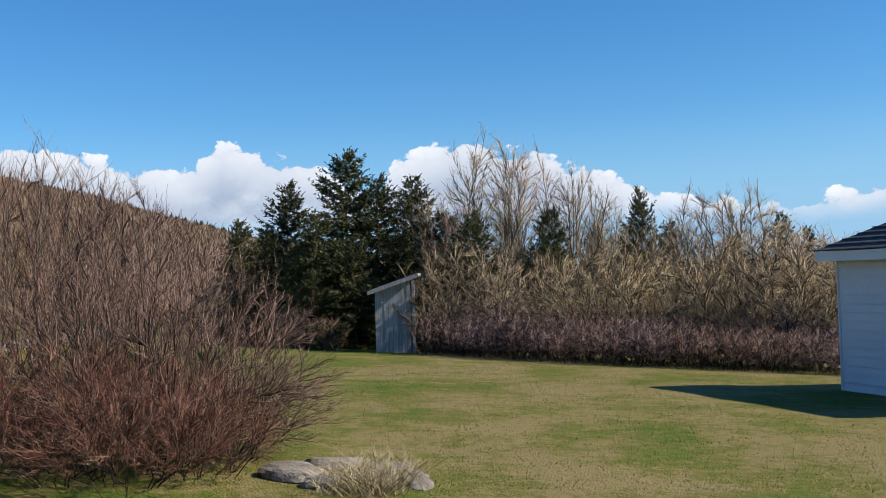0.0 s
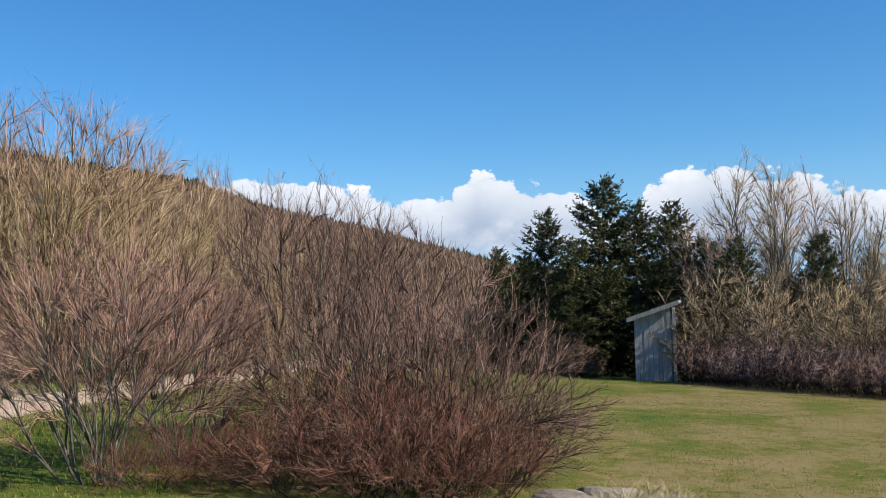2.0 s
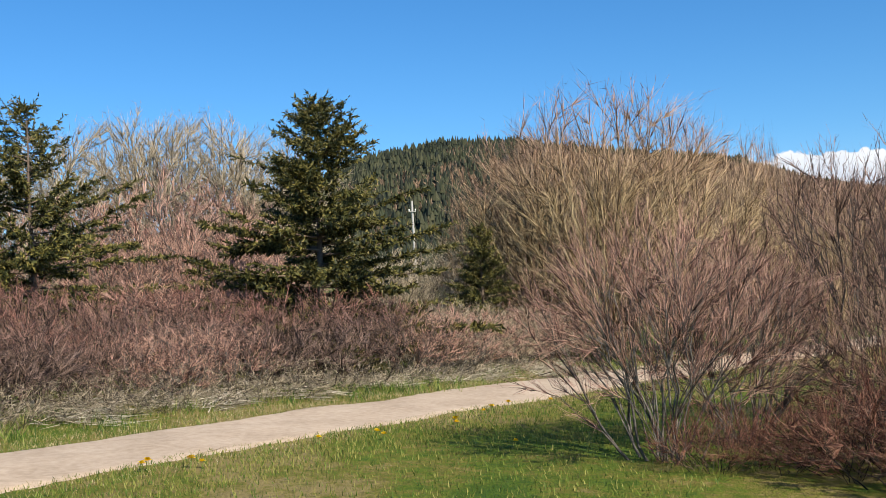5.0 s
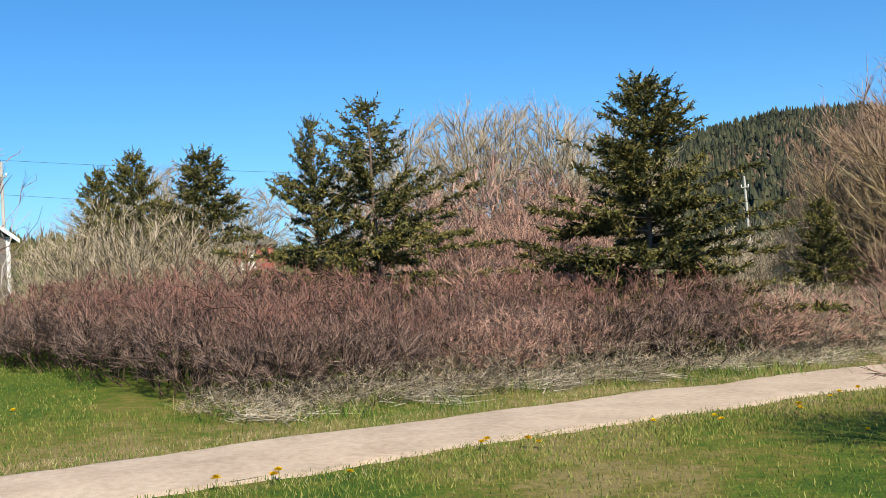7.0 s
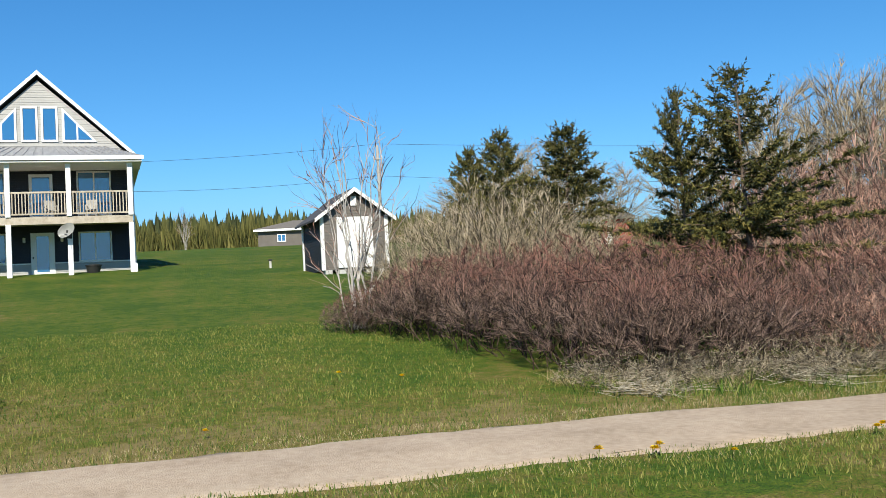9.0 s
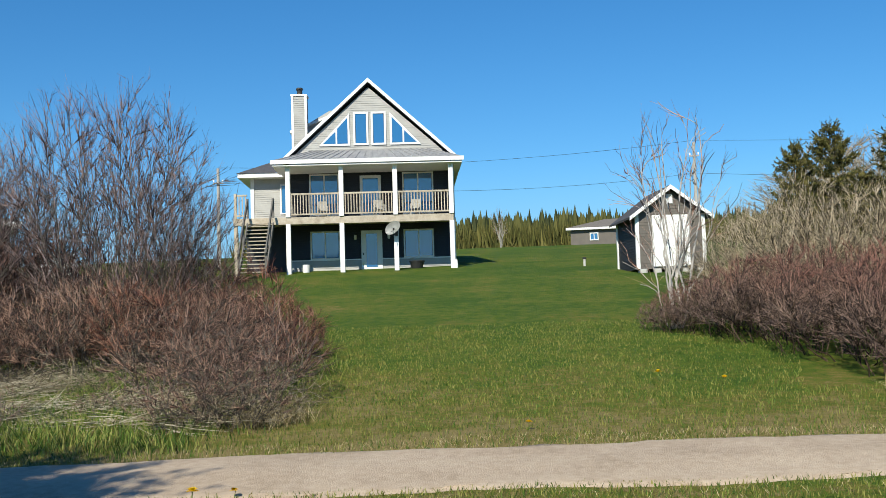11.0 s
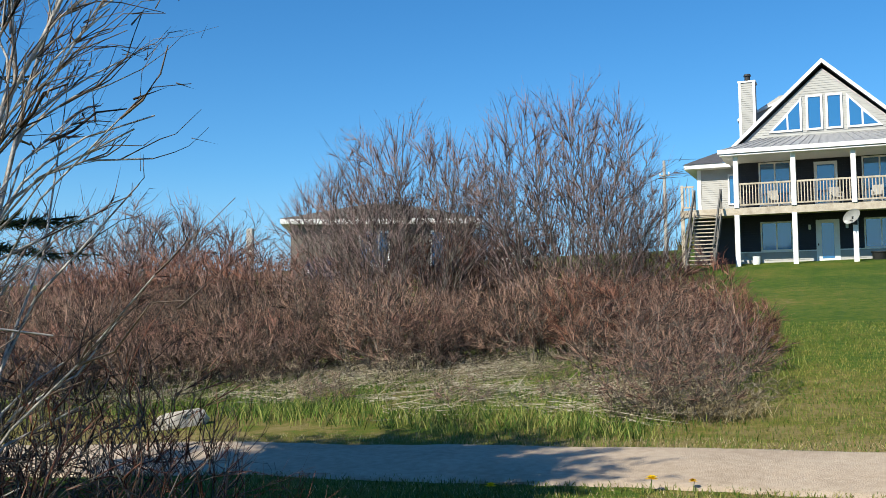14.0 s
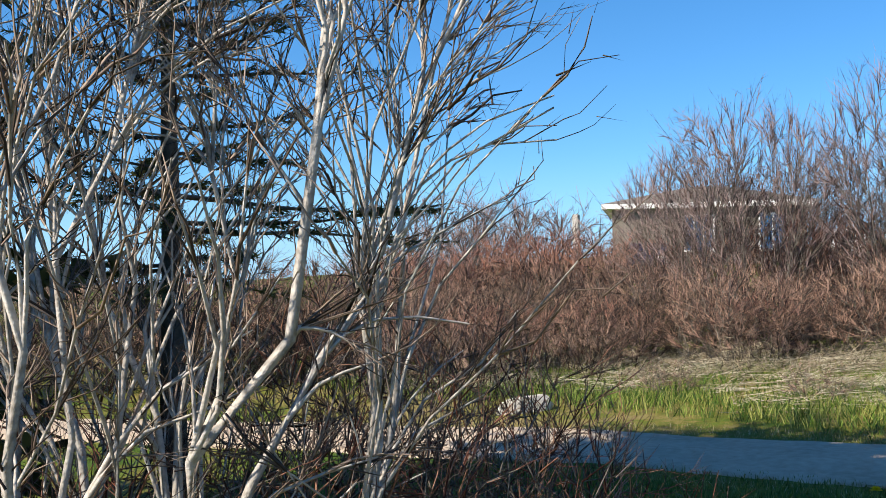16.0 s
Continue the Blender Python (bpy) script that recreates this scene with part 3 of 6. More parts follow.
def spruce_mesh(height, radius, seed, mats, gaps=0.0, droop=0.12, tiers=24, per=7, first=0.04, twig=0.26, crown=1.0, dead=0.0, side=14, needles=8, slim=0.16):
    """Meshes of a spruce: (trunk with boughs, needles). Boughs hold rows of needle sprays."""
    rg = np.random.default_rng(seed)
    tr = shoots(np.zeros((1, 3)), np.array([[0, 0, 1.0]]), np.array([height]), 0.018 * height + 0.02, 0.008, 12, 0.15, 0.02, rg)
    t = np.repeat(np.linspace(first, 0.985, tiers), per) + rg.uniform(-0.025, 0.025, tiers * per)
    t = np.clip(t, 0.02, 0.995)
    keep = rg.uniform(0, 1, len(t)) > gaps
    t = t[keep]
    n = len(t)
    a = rg.uniform(0, 2 * np.pi, n)
    ln = radius * (1.02 - t) ** (0.75 * crown) * rg.uniform(0.4, 1.2, n) * np.clip(0.6 + t * 5, 0, 1) + 0.10
    f = t * 11
    i = np.minimum(f.astype(int), 10)
    at = tr[0][0, i] * (1 - (f - i))[:, None] + tr[0][0, i + 1] * (f - i)[:, None]
    rise = -0.25 + 1.05 * t ** 1.6
    way = np.stack([np.cos(a), np.sin(a), rise], 1)
    bo = shoots(at, way, ln, 0.004 + 0.009 * ln, 0.003, 6, 0.06 - droop * 0.3, 0.05, rg)
    pick = rg.choice(n, n * side, p=ln / ln.sum())
    at2, d2, size, rr, f2 = offshoots(bo[0][pick], bo[1][pick], 1, 0.10, 1.0, 0.85, rg)
    d2[:, 2] *= 0.45
    d2[:, 2] -= 0.04
    keep = rg.uniform(0, 1, len(at2)) > dead
    at2, d2, f2 = at2[keep], d2[keep], f2[keep]
    tl = twig * rg.uniform(0.5, 1.2, len(at2)) * (1.15 - 0.45 * f2) * (1.1 - 0.35 * np.clip(at2[:, 2] / height, 0, 1))
    tw = np.stack([at2, at2 + unit(d2) * tl[:, None]], 1)
    tip = np.stack([bo[0][:, 5], bo[0][:, 5] + unit(bo[0][:, 5] - bo[0][:, 4]) * twig * 0.8], 1)
    # needles: slim triangles set round each spray
    P = np.concatenate([tw, tip])
    m = needles
    k = np.repeat(np.arange(len(P)), m)
    w = rg.uniform(0, 1, len(k))[:, None]
    q = P[k, 0] * (1 - w) + P[k, 1] * w
    d = unit(P[k, 1] - P[k, 0])
    sd = unit(rg.normal(0, 1, (len(k), 3)))
    nd = unit(d * 0.9 + sd)
    ac = unit(np.cross(nd, rg.normal(0, 1, (len(k), 3))))
    nl = twig * 0.42 * rg.uniform(0.6, 1.2, (len(k), 1)) * (1.05 - 0.35 * np.clip(q[:, 2:] / height, 0, 1))
    tri = np.stack([q - ac * nl * slim, q + ac * nl * slim, q + nd * nl], 1).reshape(-1, 3)
    v1, f1 = spike_arrays(P[:, 0], P[:, 1], 0.010)
    ft = len(v1) + np.arange(len(tri)).reshape(-1, 3)
    fit = fit_height(height, tr[0], P) * 0.98
    return tubes("trunk", [tr, bo], mats[0], 3, fit=fit), mesh_of("crown", np.concatenate([v1, tri]) * fit, np.concatenate([f1, ft]), mats[1])


def spruce(name, x, y, meshes, label, group="", s=(1, 1, 1), rz=0.0):
    ob = thing(name, x, y, gzf(x, y) - 0.05, label, "conifer", group, rz)
    ob.scale = s
    child("trunk", meshes[0], ob), tagged(child("crown", meshes[1], ob), kind="stuff")
    return ob


# ---- ground, trail, far ridge ----
radii = np.concatenate([[0.0], np.geomspace(0.8, 3500, 160)])
angs = np.linspace(0, 2 * np.pi, 361)[:-1]
RR, AA = np.meshgrid(radii, angs, indexing="ij")
gx, gy = RR * np.cos(AA), RR * np.sin(AA)
idx = np.arange(gx.size).reshape(gx.shape)
nx = np.roll(idx, -1, axis=1)
quads = np.stack([idx[:-1], idx[1:], nx[1:], nx[:-1]], -1).reshape(-1, 4)
ground = new("ground", mesh_of("ground", np.stack([gx.ravel(), gy.ravel(), gz(gx, gy).ravel()], 1), quads, M_LAWN, True))
tagged(ground, "rolling lawn of green and winter-dry grass", "ground", kind="structure")

TRAIL_Y = (-60, -30, -16, -9, -4, 0, 4, 8, 14, 20, 30, 48, 60, 100)
TRAIL_X = (14, 1.5, -5.6, -8.5, -9.65, -10.0, -10.4, -10.75, -11.2, -12.0, -13.7, -16.9, -19.2, -29)


def trail_x(y):
    k = [np.interp(np.asarray(y) + o, TRAIL_Y, TRAIL_X) for o in (-2.4, -1.2, 0, 1.2, 2.4)]
    return sum(k) / 5


ty = np.arange(-58, 98, 0.25)
across = np.array([-0.98, -0.90, -0.82, -0.5, -0.2, 0.2, 0.5, 0.82, 0.90, 0.98])
crown = np.array([-0.03, 0.010, 0.020, 0.012, 0.032, 0.032, 0.012, 0.020, 0.010, -0.03])
TX = trail_x(ty)[:, None] + across[None] + 0.05 * np.sin(ty * 2.1)[:, None] * np.sign(across)[None] + rnd.normal(0, 0.03, (len(ty), 10))
TY = ty[:, None] + 0 * across[None]
TZ = gz(TX, TY) + crown[None] + 0.012
ti = np.arange(TX.size).reshape(TX.shape)
tq = np.stack([ti[:-1, :-1], ti[:-1, 1:], ti[1:, 1:], ti[1:, :-1]], -1).reshape(-1, 4)
trail = new("trail", mesh_of("trail", np.stack([TX.ravel(), TY.ravel(), TZ.ravel()], 1), tq, M_GRAVEL, True))
tagged(trail, "narrow pale gravel trail crossing the grass", "trail", kind="structure")


def cones(name, xy, heights, width, mat, label, category, sides=5):
    """Many small ragged conifers or bare crowns as one far wood."""
    rg = np.random.default_rng(len(xy))
    n = len(xy)
    tiers = 3
    V, F, o = [], [], 0
    z0 = gz(xy[:, 0], xy[:, 1])
    for k in range(tiers):
        b0, b1 = k * 0.27, k * 0.27 + 0.46
        a = np.arange(sides) * 2 * np.pi / sides
        rr = (width * (1 - k * 0.27))[:, None] * rg.uniform(0.55, 1.15, (n, sides))
        tw = rg.uniform(0, 6, n)[:, None]
        low = np.stack([xy[:, 0:1] + rr * np.cos(a + tw), xy[:, 1:2] + rr * np.sin(a + tw), (z0 + heights * b0)[:, None] + heights[:, None] * rg.uniform(-0.06, 0.06, (n, sides))], -1)
        tip = np.stack([xy[:, 0], xy[:, 1], z0 + heights * min(1.0, b1)], -1)[:, None]
        V.append(np.concatenate([low, tip], 1).reshape(-1, 3))
        base = o + np.arange(n)[:, None] * (sides + 1)
        j = np.arange(sides)
        F.append(np.stack([base + j, base + (j + 1) % sides, base + sides + 0 * j], -1).reshape(-1, 3))
        o += n * (sides + 1)
    ob = new(name, mesh_of(name, np.concatenate(V), np.concatenate(F), mat))
    return tagged(ob, label, category, kind="stuff")


def scatter(n, az, dist, rg, power=1.0):
    a = np.radians(rg.uniform(*az, n))
    d = dist[0] + (dist[1] - dist[0]) * rg.uniform(0, 1, n) ** power
    return np.stack([-d * np.sin(a), d * np.cos(a)], 1)


def puffs(name, xy, heights, width, mat, label, category):
    """Far leafless scrub: low faceted crowns, tips up, as one wood."""
    rg = np.random.default_rng(len(xy) + 3)
    n = len(xy)
    m = 17
    k = np.repeat(np.arange(n), m)
    a, q = rg.uniform(0, 2 * np.pi, n * m), np.sqrt(rg.uniform(0, 1, n * m))
    w, h = width[k], heights[k]
    bx, by = xy[k, 0] + q * w * np.cos(a), xy[k, 1] + q * w * np.sin(a)
    z0 = gz(bx, by)
    tw = rg.uniform(0, np.pi, n * m)
    s = w * 0.11
    lo1 = np.stack([bx - s * np.cos(tw), by - s * np.sin(tw), z0], 1)
    lo2 = np.stack([bx + s * np.cos(tw), by + s * np.sin(tw), z0 + h * 0.1], 1)
    hi = np.stack([bx + rg.normal(0, 0.3, n * m) * w, by + rg.normal(0, 0.3, n * m) * w, z0 + h * (1 - 0.5 * q * q) * rg.uniform(0.7, 1.1, n * m)], 1)
    v = np.stack([lo1, lo2, hi], 1).reshape(-1, 3)
    ob = new(name, mesh_of(name, v, np.arange(len(v)).reshape(-1, 3), mat))
    return tagged(ob, label, category, kind="stuff")


rg = np.random.default_rng(11)
xy = np.concatenate([scatter(2600, (38, 62), (400, 600), rg), scatter(1100, (26, 38), (470, 600), rg), scatter(1000, (5, 28), (520, 620), rg), scatter(1700, (39.5, 62), (300, 420), rg)])
cones("ridge_conifer_wood", xy, rg.uniform(3, 6.5, len(xy)), rg.uniform(1.3, 2.4, len(xy)), M_FAR, "dark conifer wood covering the far ridge", "woodland")
xy = np.concatenate([scatter(900, (36, 60), (230, 330), rg), scatter(500, (40, 56), (150, 230), rg)])
cones("slope_conifer_wood", xy, rg.uniform(4, 7.5, len(xy)), rg.uniform(1.6, 2.8, len(xy)), M_FAR, "dark green spruces on the lower slope", "woodland")
xy = np.concatenate([scatter(6000, (6, 41.5), (130, 540), rg, 1.3), scatter(1500, (40, 54), (190, 400), rg)])
puffs("slope_bare_scrub", xy, rg.uniform(2.2, 4.4, len(xy)), rg.uniform(2.4, 4.4, len(xy)), M_FARBARE, "brown leafless scrub on the near slope", "woodland")
M_EDGE = material("lawn_edge_conifers", ((0.026, 0.034, 0.009), (0.055, 0.062, 0.015), (0.10, 0.098, 0.026)), 0.03, 0.8, island=0.7)
xy = scatter(4200, (74, 106), (140, 196), rg)
cones("lawn_edge_wood", xy, rg.uniform(4.0, 5.4, len(xy)) * rg.choice([0.85, 0.95, 1, 1.15], len(xy)), rg.uniform(1.0, 1.6, len(xy)), M_EDGE, "conifer wood along the top of the lawn", "woodland", 5)
xy = scatter(4200, (60, 106), (136, 150), rg)
puffs("lawn_edge_scrub", xy, rg.uniform(2.8, 4.7, len(xy)), rg.uniform(0.9, 1.6, len(xy)), material("pale_saplings", ((0.05, 0.055, 0.012), (0.095, 0.095, 0.022), (0.15, 0.135, 0.04)), 0.05, 0.9, island=0.5), "pale young saplings before the wood", "woodland")
xy = np.concatenate([scatter(900, (-60, 4), (60, 110), rg)])
cones("far_side_wood", xy, rg.uniform(4, 7, len(xy)) * 0.9, rg.uniform(1.2, 2.2, len(xy)), M_FAR, "low conifer wood beyond the hedges", "woodland")

# ---- plants ----
def rise(az, d, el):
    """Height over the ground that reaches el degrees over the eye's level, at a plan point."""
    return 1.75 + d * math.tan(radians(el)) - gzf(*polar(az, d))


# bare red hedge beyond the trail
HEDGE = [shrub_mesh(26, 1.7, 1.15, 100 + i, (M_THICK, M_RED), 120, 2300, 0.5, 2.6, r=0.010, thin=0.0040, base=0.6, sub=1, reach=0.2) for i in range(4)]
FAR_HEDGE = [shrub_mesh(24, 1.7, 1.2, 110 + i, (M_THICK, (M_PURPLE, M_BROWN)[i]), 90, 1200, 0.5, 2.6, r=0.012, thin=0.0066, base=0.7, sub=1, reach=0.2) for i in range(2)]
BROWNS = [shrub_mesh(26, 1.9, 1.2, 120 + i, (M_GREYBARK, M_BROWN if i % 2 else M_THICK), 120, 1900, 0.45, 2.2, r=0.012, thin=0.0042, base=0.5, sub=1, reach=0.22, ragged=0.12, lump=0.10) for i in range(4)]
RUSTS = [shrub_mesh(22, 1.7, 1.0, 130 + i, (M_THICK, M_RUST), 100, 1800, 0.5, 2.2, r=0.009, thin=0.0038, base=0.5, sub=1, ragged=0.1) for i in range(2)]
LOOSE = [shrub_mesh(20, 1.3, 1.0, 135 + i, (M_GREYBARK, M_BROWN), 110, 1300, 0.45, 1.9, r=0.010, thin=0.0032, base=0.25, out=0.35, wob=0.05, ragged=0.15, lump=0.12) for i in range(2)]
PALE = [shrub_mesh(44, 2.5, 1.8, 140 + i, (M_GREYTWIG, M_STRAWTWIG), 320, 3800, 0.42, 2.0, r=0.009, thin=0.0036, base=0.6, out=0.06, wob=0.010, sub=1, reach=0.2, narrow=1.15) for i in range(2)]
ROUND = [shrub_mesh(36, 2.5, 1.8, 144, (M_GREYBARK, M_MAUVE), 320, 3800, 0.42, 2.0, r=0.010, thin=0.0042, base=0.4, out=0.12, wob=0.012, sub=1, reach=0.18, narrow=1.18)]
PINKS = [shrub_mesh(24, 2.8, 1.35, 160 + i, (M_GREYBARK, M_PINK), 150, 2700, 0.5, 2.2, r=0.013, thin=0.0050, base=0.45, sub=1, reach=0.17, ragged=0.08) for i in range(2)]
LOW = [shrub_mesh(22, 0.8, 1.1, 180 + i, (M_GREYTWIG, M_STRAWTWIG), 90, 700, 0.35, 2.0, r=0.006, thin=0.0030, base=0.6, out=0.3, wob=0.08, narrow=2.2, reach=0.4, ragged=0.15) for i in range(2)]


def row(meshes, spots, name, label, group, h=1.7, jitter=0.10, seed=1, wide=(1.0, 1.25)):
    """Shrubs of one kind at (azimuth, distance, height) spots."""
    rg = np.random.default_rng(seed)
    for az, d, want in spots:
        k = int(rg.integers(len(meshes)))
        s = want / h * rg.uniform(1 - jitter, 1 + jitter)
        x, y = polar(az, d)
        shrub(name, x, y, meshes[k], label, "shrub", group, (s * rg.uniform(*wide), s * rg.uniform(*wide), s), rg.uniform(0, 360))


row(HEDGE, [(84.5, 22.6, 0.75), (83.8, 22.2, 0.9), (82.9, 22.8, 1.0), (82.0, 22.0, 1.25), (80.6, 21.4, 1.5), (79.0, 20.6, 1.65), (77.0, 18.8, 1.65), (74.8, 17.8, 1.65), (72.6, 16.6, 1.65), (70.6, 15.6, 1.55), (68.8, 15.0, 1.4), (66.8, 15.2, 1.5), (64.6, 15.6, 1.4),
            (62.4, 16.0, 1.3), (60.2, 16.6, 1.4), (52.0, 17.8, 1.5), (50.0, 18.2, 1.7), (48.0, 18.8, 1.7), (46.0, 19.6, 1.6), (79.5, 22.4, 1.8), (77.8, 20.6, 1.9), (75.5, 20.5, 1.95), (73.4, 18.9, 1.9), (71.5, 18.8, 1.95), (69.4, 17.0, 1.8), (67.6, 18.2, 1.9), (65.6, 17.2, 1.7), (64.0, 18.6, 1.8), (62.0, 18.2, 1.7), (58.6, 18.2, 1.7), (55.8, 18.8, 1.7), (53.4, 19.2, 1.8)],
    "red_shrub", "bare dogwood shrub with dark red twigs in a dense hedge", "hedge along the trail", 1.7, seed=2)
row(PINKS, [(58.0, 16.4, 1.2), (56.0, 16.6, 1.3), (54.0, 17.0, 1.3), (57.0, 20.0, 1.9), (44.0, 19.8, 1.5), (42.0, 20.6, 1.4), (40.4, 21.8, 1.4), (38.6, 22.8, 1.4), (36.6, 24.0, 1.4), (34.6, 25.2, 1.4)],
    "brown_shrub", "bare brown twiggy shrub beside the trail", "hedge along the trail", 2.8, seed=3, wide=(1.3, 1.8))
row(PALE, [(80.2, 23.8, 2.1), (78.6, 24.0, 2.7), (76.8, 24.0, 3.0), (75.0, 23.6, 2.8), (73.2, 23.6, 2.4), (71.6, 23.0, 2.2), (69.4, 22.6, 2.0), (66.8, 22.4, 1.8), (45.2, 26.0, 2.3), (43.2, 26.5, 2.4), (41.4, 27.0, 2.6), (39.2, 28.0, 2.4)],
    "pale_shrub", "pale straw-grey leafless shrub behind the red hedge", "shrubs behind the hedge", 2.5, seed=4)
row(PALE, [(37.6, 23.4, 1.3), (39.6, 22.4, 1.35), (41.4, 21.8, 1.4), (43.4, 21.2, 1.4), (45.2, 20.8, 1.4), (43.4, 30.0, 3.0), (39.8, 32.0, 3.4), (46.4, 30.0, 2.6)], "pale_shrub", "pale straw-grey leafless shrub beside the trail hedge", "shrubs behind the hedge", 2.5, seed=19)
row(PINKS, [(57.4, 24.5, 2.7), (55.4, 25.0, 3.2), (53.4, 25.0, 2.8), (51.4, 26.0, 2.4), (60.0, 26.0, 2.8), (58.5, 28.0, 4.0), (56.0, 28.0, 4.2), (54.0, 28.5, 4.0), (52.0, 29.0, 3.6), (61.4, 29.0, 3.6), (37.0, 27.0, 2.6), (34.6, 28.5, 2.8), (31.5, 29.5, 2.8), (28.0, 31.0, 3.0), (25.0, 33.0, 3.2), (22.0, 36.0, 3.2), (18.5, 42.0, 3.2), (26.5, 31.5, 3.0), (23.5, 33.5, 3.1), (20.4, 38.0, 3.2), (16.6, 44.0, 3.3), (14.6, 45.0, 3.2), (12.8, 46.0, 2.8)],
    "pinkish_shrub", "tall leafless shrub with pinkish brown shoots", "shrubs behind the hedge", 2.8, seed=5)
row(LOW, [(71.5, 14.4, 0.5), (69.5, 13.9, 0.55), (67.0, 14.0, 0.6), (65.0, 14.2, 0.6), (62.0, 14.8, 0.6), (60.2, 15.0, 0.6), (58.5, 15.2, 0.7), (55.5, 15.8, 0.7), (52.0, 16.4, 0.7), (50.2, 16.8, 0.6), (48.5, 17.2, 0.7), (45.0, 18.2, 0.7), (42.6, 19.2, 0.6), (40.0, 20.4, 0.6)],
    "low_shrub", "low tangle of pale dead twigs at the hedge foot", "hedge foot tangle", 0.8, seed=6)

# thicket on the near side of the house lawn
TALL = [shrub_mesh(36, 5.0, 2.1, 200 + i, (M_GREYBARK, M_MAUVE), 620, 6000, 0.58, 2.1, r=0.017, thin=0.0048, base=0.32, out=0.05, wob=0.012, sub=1, reach=0.16, fork=0.12, skirt=0.95, ragged=0.08, narrow=1.14, shell=0.55) for i in range(2)]
for i, (az, d, el, w) in enumerate(((113.0, 20.8, 12.9, 1.0), (121.4, 21.2, 11.4, 0.95), (117.2, 22.6, 9.0, 0.8), (124.6, 21.8, 8.8, 0.75), (109.8, 20.6, 8.6, 0.6))):
    x, y = polar(az, d)
    s = rise(az, d, el) / 5.0
    shrub("tall_shrub", x, y, TALL[i % 2], "tall leafless willow shrub with purplish grey shoots", "shrub", "thicket by the lawn", (w, w, s), az * 31)
rg = np.random.default_rng(77)
spots = [(az + rg.uniform(-0.4, 0.4), 19.6 + rg.uniform(-0.8, 0.8), rg.uniform(1.4, 2.0)) for az in np.arange(108.5, 149, 1.45)]
row(BROWNS, spots + [(106.4, 19.0, 1.3), (107.4, 18.2, 1.5)], "brown_shrub", "bare brown and reddish shrub in a dense thicket", "thicket by the lawn", 1.9, seed=8)
row(HEDGE, [(107.6, 20.4, 1.5), (109.0, 21.0, 1.8), (117.2, 22.5, 2.5), (125.0, 22.5, 2.1), (127.2, 22.8, 2.3), (130.2, 23.0, 2.4), (132.6, 22.6, 2.3), (136.2, 22.5, 2.3), (139.2, 22.5, 2.2), (142.7, 22.0, 2.2), (146.2, 22.0, 2.1), (150.2, 21.0, 2.0), (121.0, 18.2, 1.3), (129.0, 18.0, 1.4), (134.5, 17.6, 1.3), (140.5, 17.2, 1.4)],
    "red_shrub", "bare shrub with rusty red shoots in a thicket", "thicket by the lawn", 1.7, seed=9)
row(RUSTS, [(103.6, 20.2, 1.0), (104.6, 19.2, 1.4), (105.8, 19.6, 1.6), (107.4, 21.6, 2.0), (109.6, 22.0, 2.3), (111.6, 18.6, 1.8), (104.2, 17.2, 1.0), (117.6, 23.4, 2.8), (120.0, 23.6, 2.7), (115.4, 23.6, 2.9), (133.0, 24.0, 2.5), (130.4, 23.6, 2.3), (137.4, 23.4, 2.3)],
    "rusty_shrub", "bare shrub of rusty orange-red shoots at the thicket edge", "thicket by the lawn", 1.7, 0.06, seed=16)
row(LOOSE, [(107.0, 12.9, 1.05), (108.7, 13.0, 1.2), (110.0, 12.9, 0.85), (106.0, 14.8, 1.3), (105.2, 15.8, 1.2), (108.4, 15.8, 1.45), (110.6, 16.4, 1.4), (107.2, 17.0, 1.6), (113.6, 14.6, 0.6), (119.0, 14.2, 0.6), (126.0, 15.2, 0.6)],
    "loose_shrub", "loose grey-stemmed bare shrub on the bank", "thicket by the lawn", 1.3, seed=17)
row(LOW, [(106.4, 12.9, 0.6), (108.6, 12.8, 0.6), (105.6, 13.8, 0.6), (111.5, 17.0, 0.6), (116.0, 17.2, 0.6), (122.5, 17.0, 0.6), (128.0, 16.6, 0.6), (134.0, 16.2, 0.6), (139.0, 15.6, 0.6)], "dead_twig_tangle", "low tangle of pale dead twigs on the bank", "thicket by the lawn", 0.8, seed=10)
row(ROUND, [(132.2, 27.0, rise(132.2, 27, 6.6)), (134.6, 27.0, rise(134.6, 27, 7.3)), (137.0, 27.0, rise(137, 27, 6.4)), (139.4, 27.4, 2.6)], "round_grey_shrub", "rounded grey leafless shrub above the thicket", "thicket by the lawn", 2.5, 0.02, seed=11)

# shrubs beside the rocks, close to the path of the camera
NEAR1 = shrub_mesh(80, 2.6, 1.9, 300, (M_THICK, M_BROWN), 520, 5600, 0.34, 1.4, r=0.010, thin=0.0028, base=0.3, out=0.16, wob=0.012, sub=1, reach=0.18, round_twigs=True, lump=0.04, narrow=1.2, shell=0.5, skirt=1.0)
NEAR2 = shrub_mesh(14, 3.5, 1.35, 301, (M_DARKBARK, M_BROWN), 210, 2800, 0.62, 2.0, r=0.022, thin=0.0030, base=0.4, out=0.05, wob=0.016, sub=1, reach=0.15, fork=0.25, skirt=0.5, round_twigs=True, ragged=0.1, narrow=1.15, shell=0.5)
NEAR3 = shrub_mesh(20, 2.6, 1.55, 302, (M_GREYBARK, M_PINK), 300, 4200, 0.6, 1.7, r=0.018, thin=0.0028, base=0.32, out=0.16, wob=0.022, sub=1, reach=0.24, fork=0.12, skirt=0.65, round_twigs=True, ragged=0.2, lump=0.13, narrow=1.16, shell=0.45)
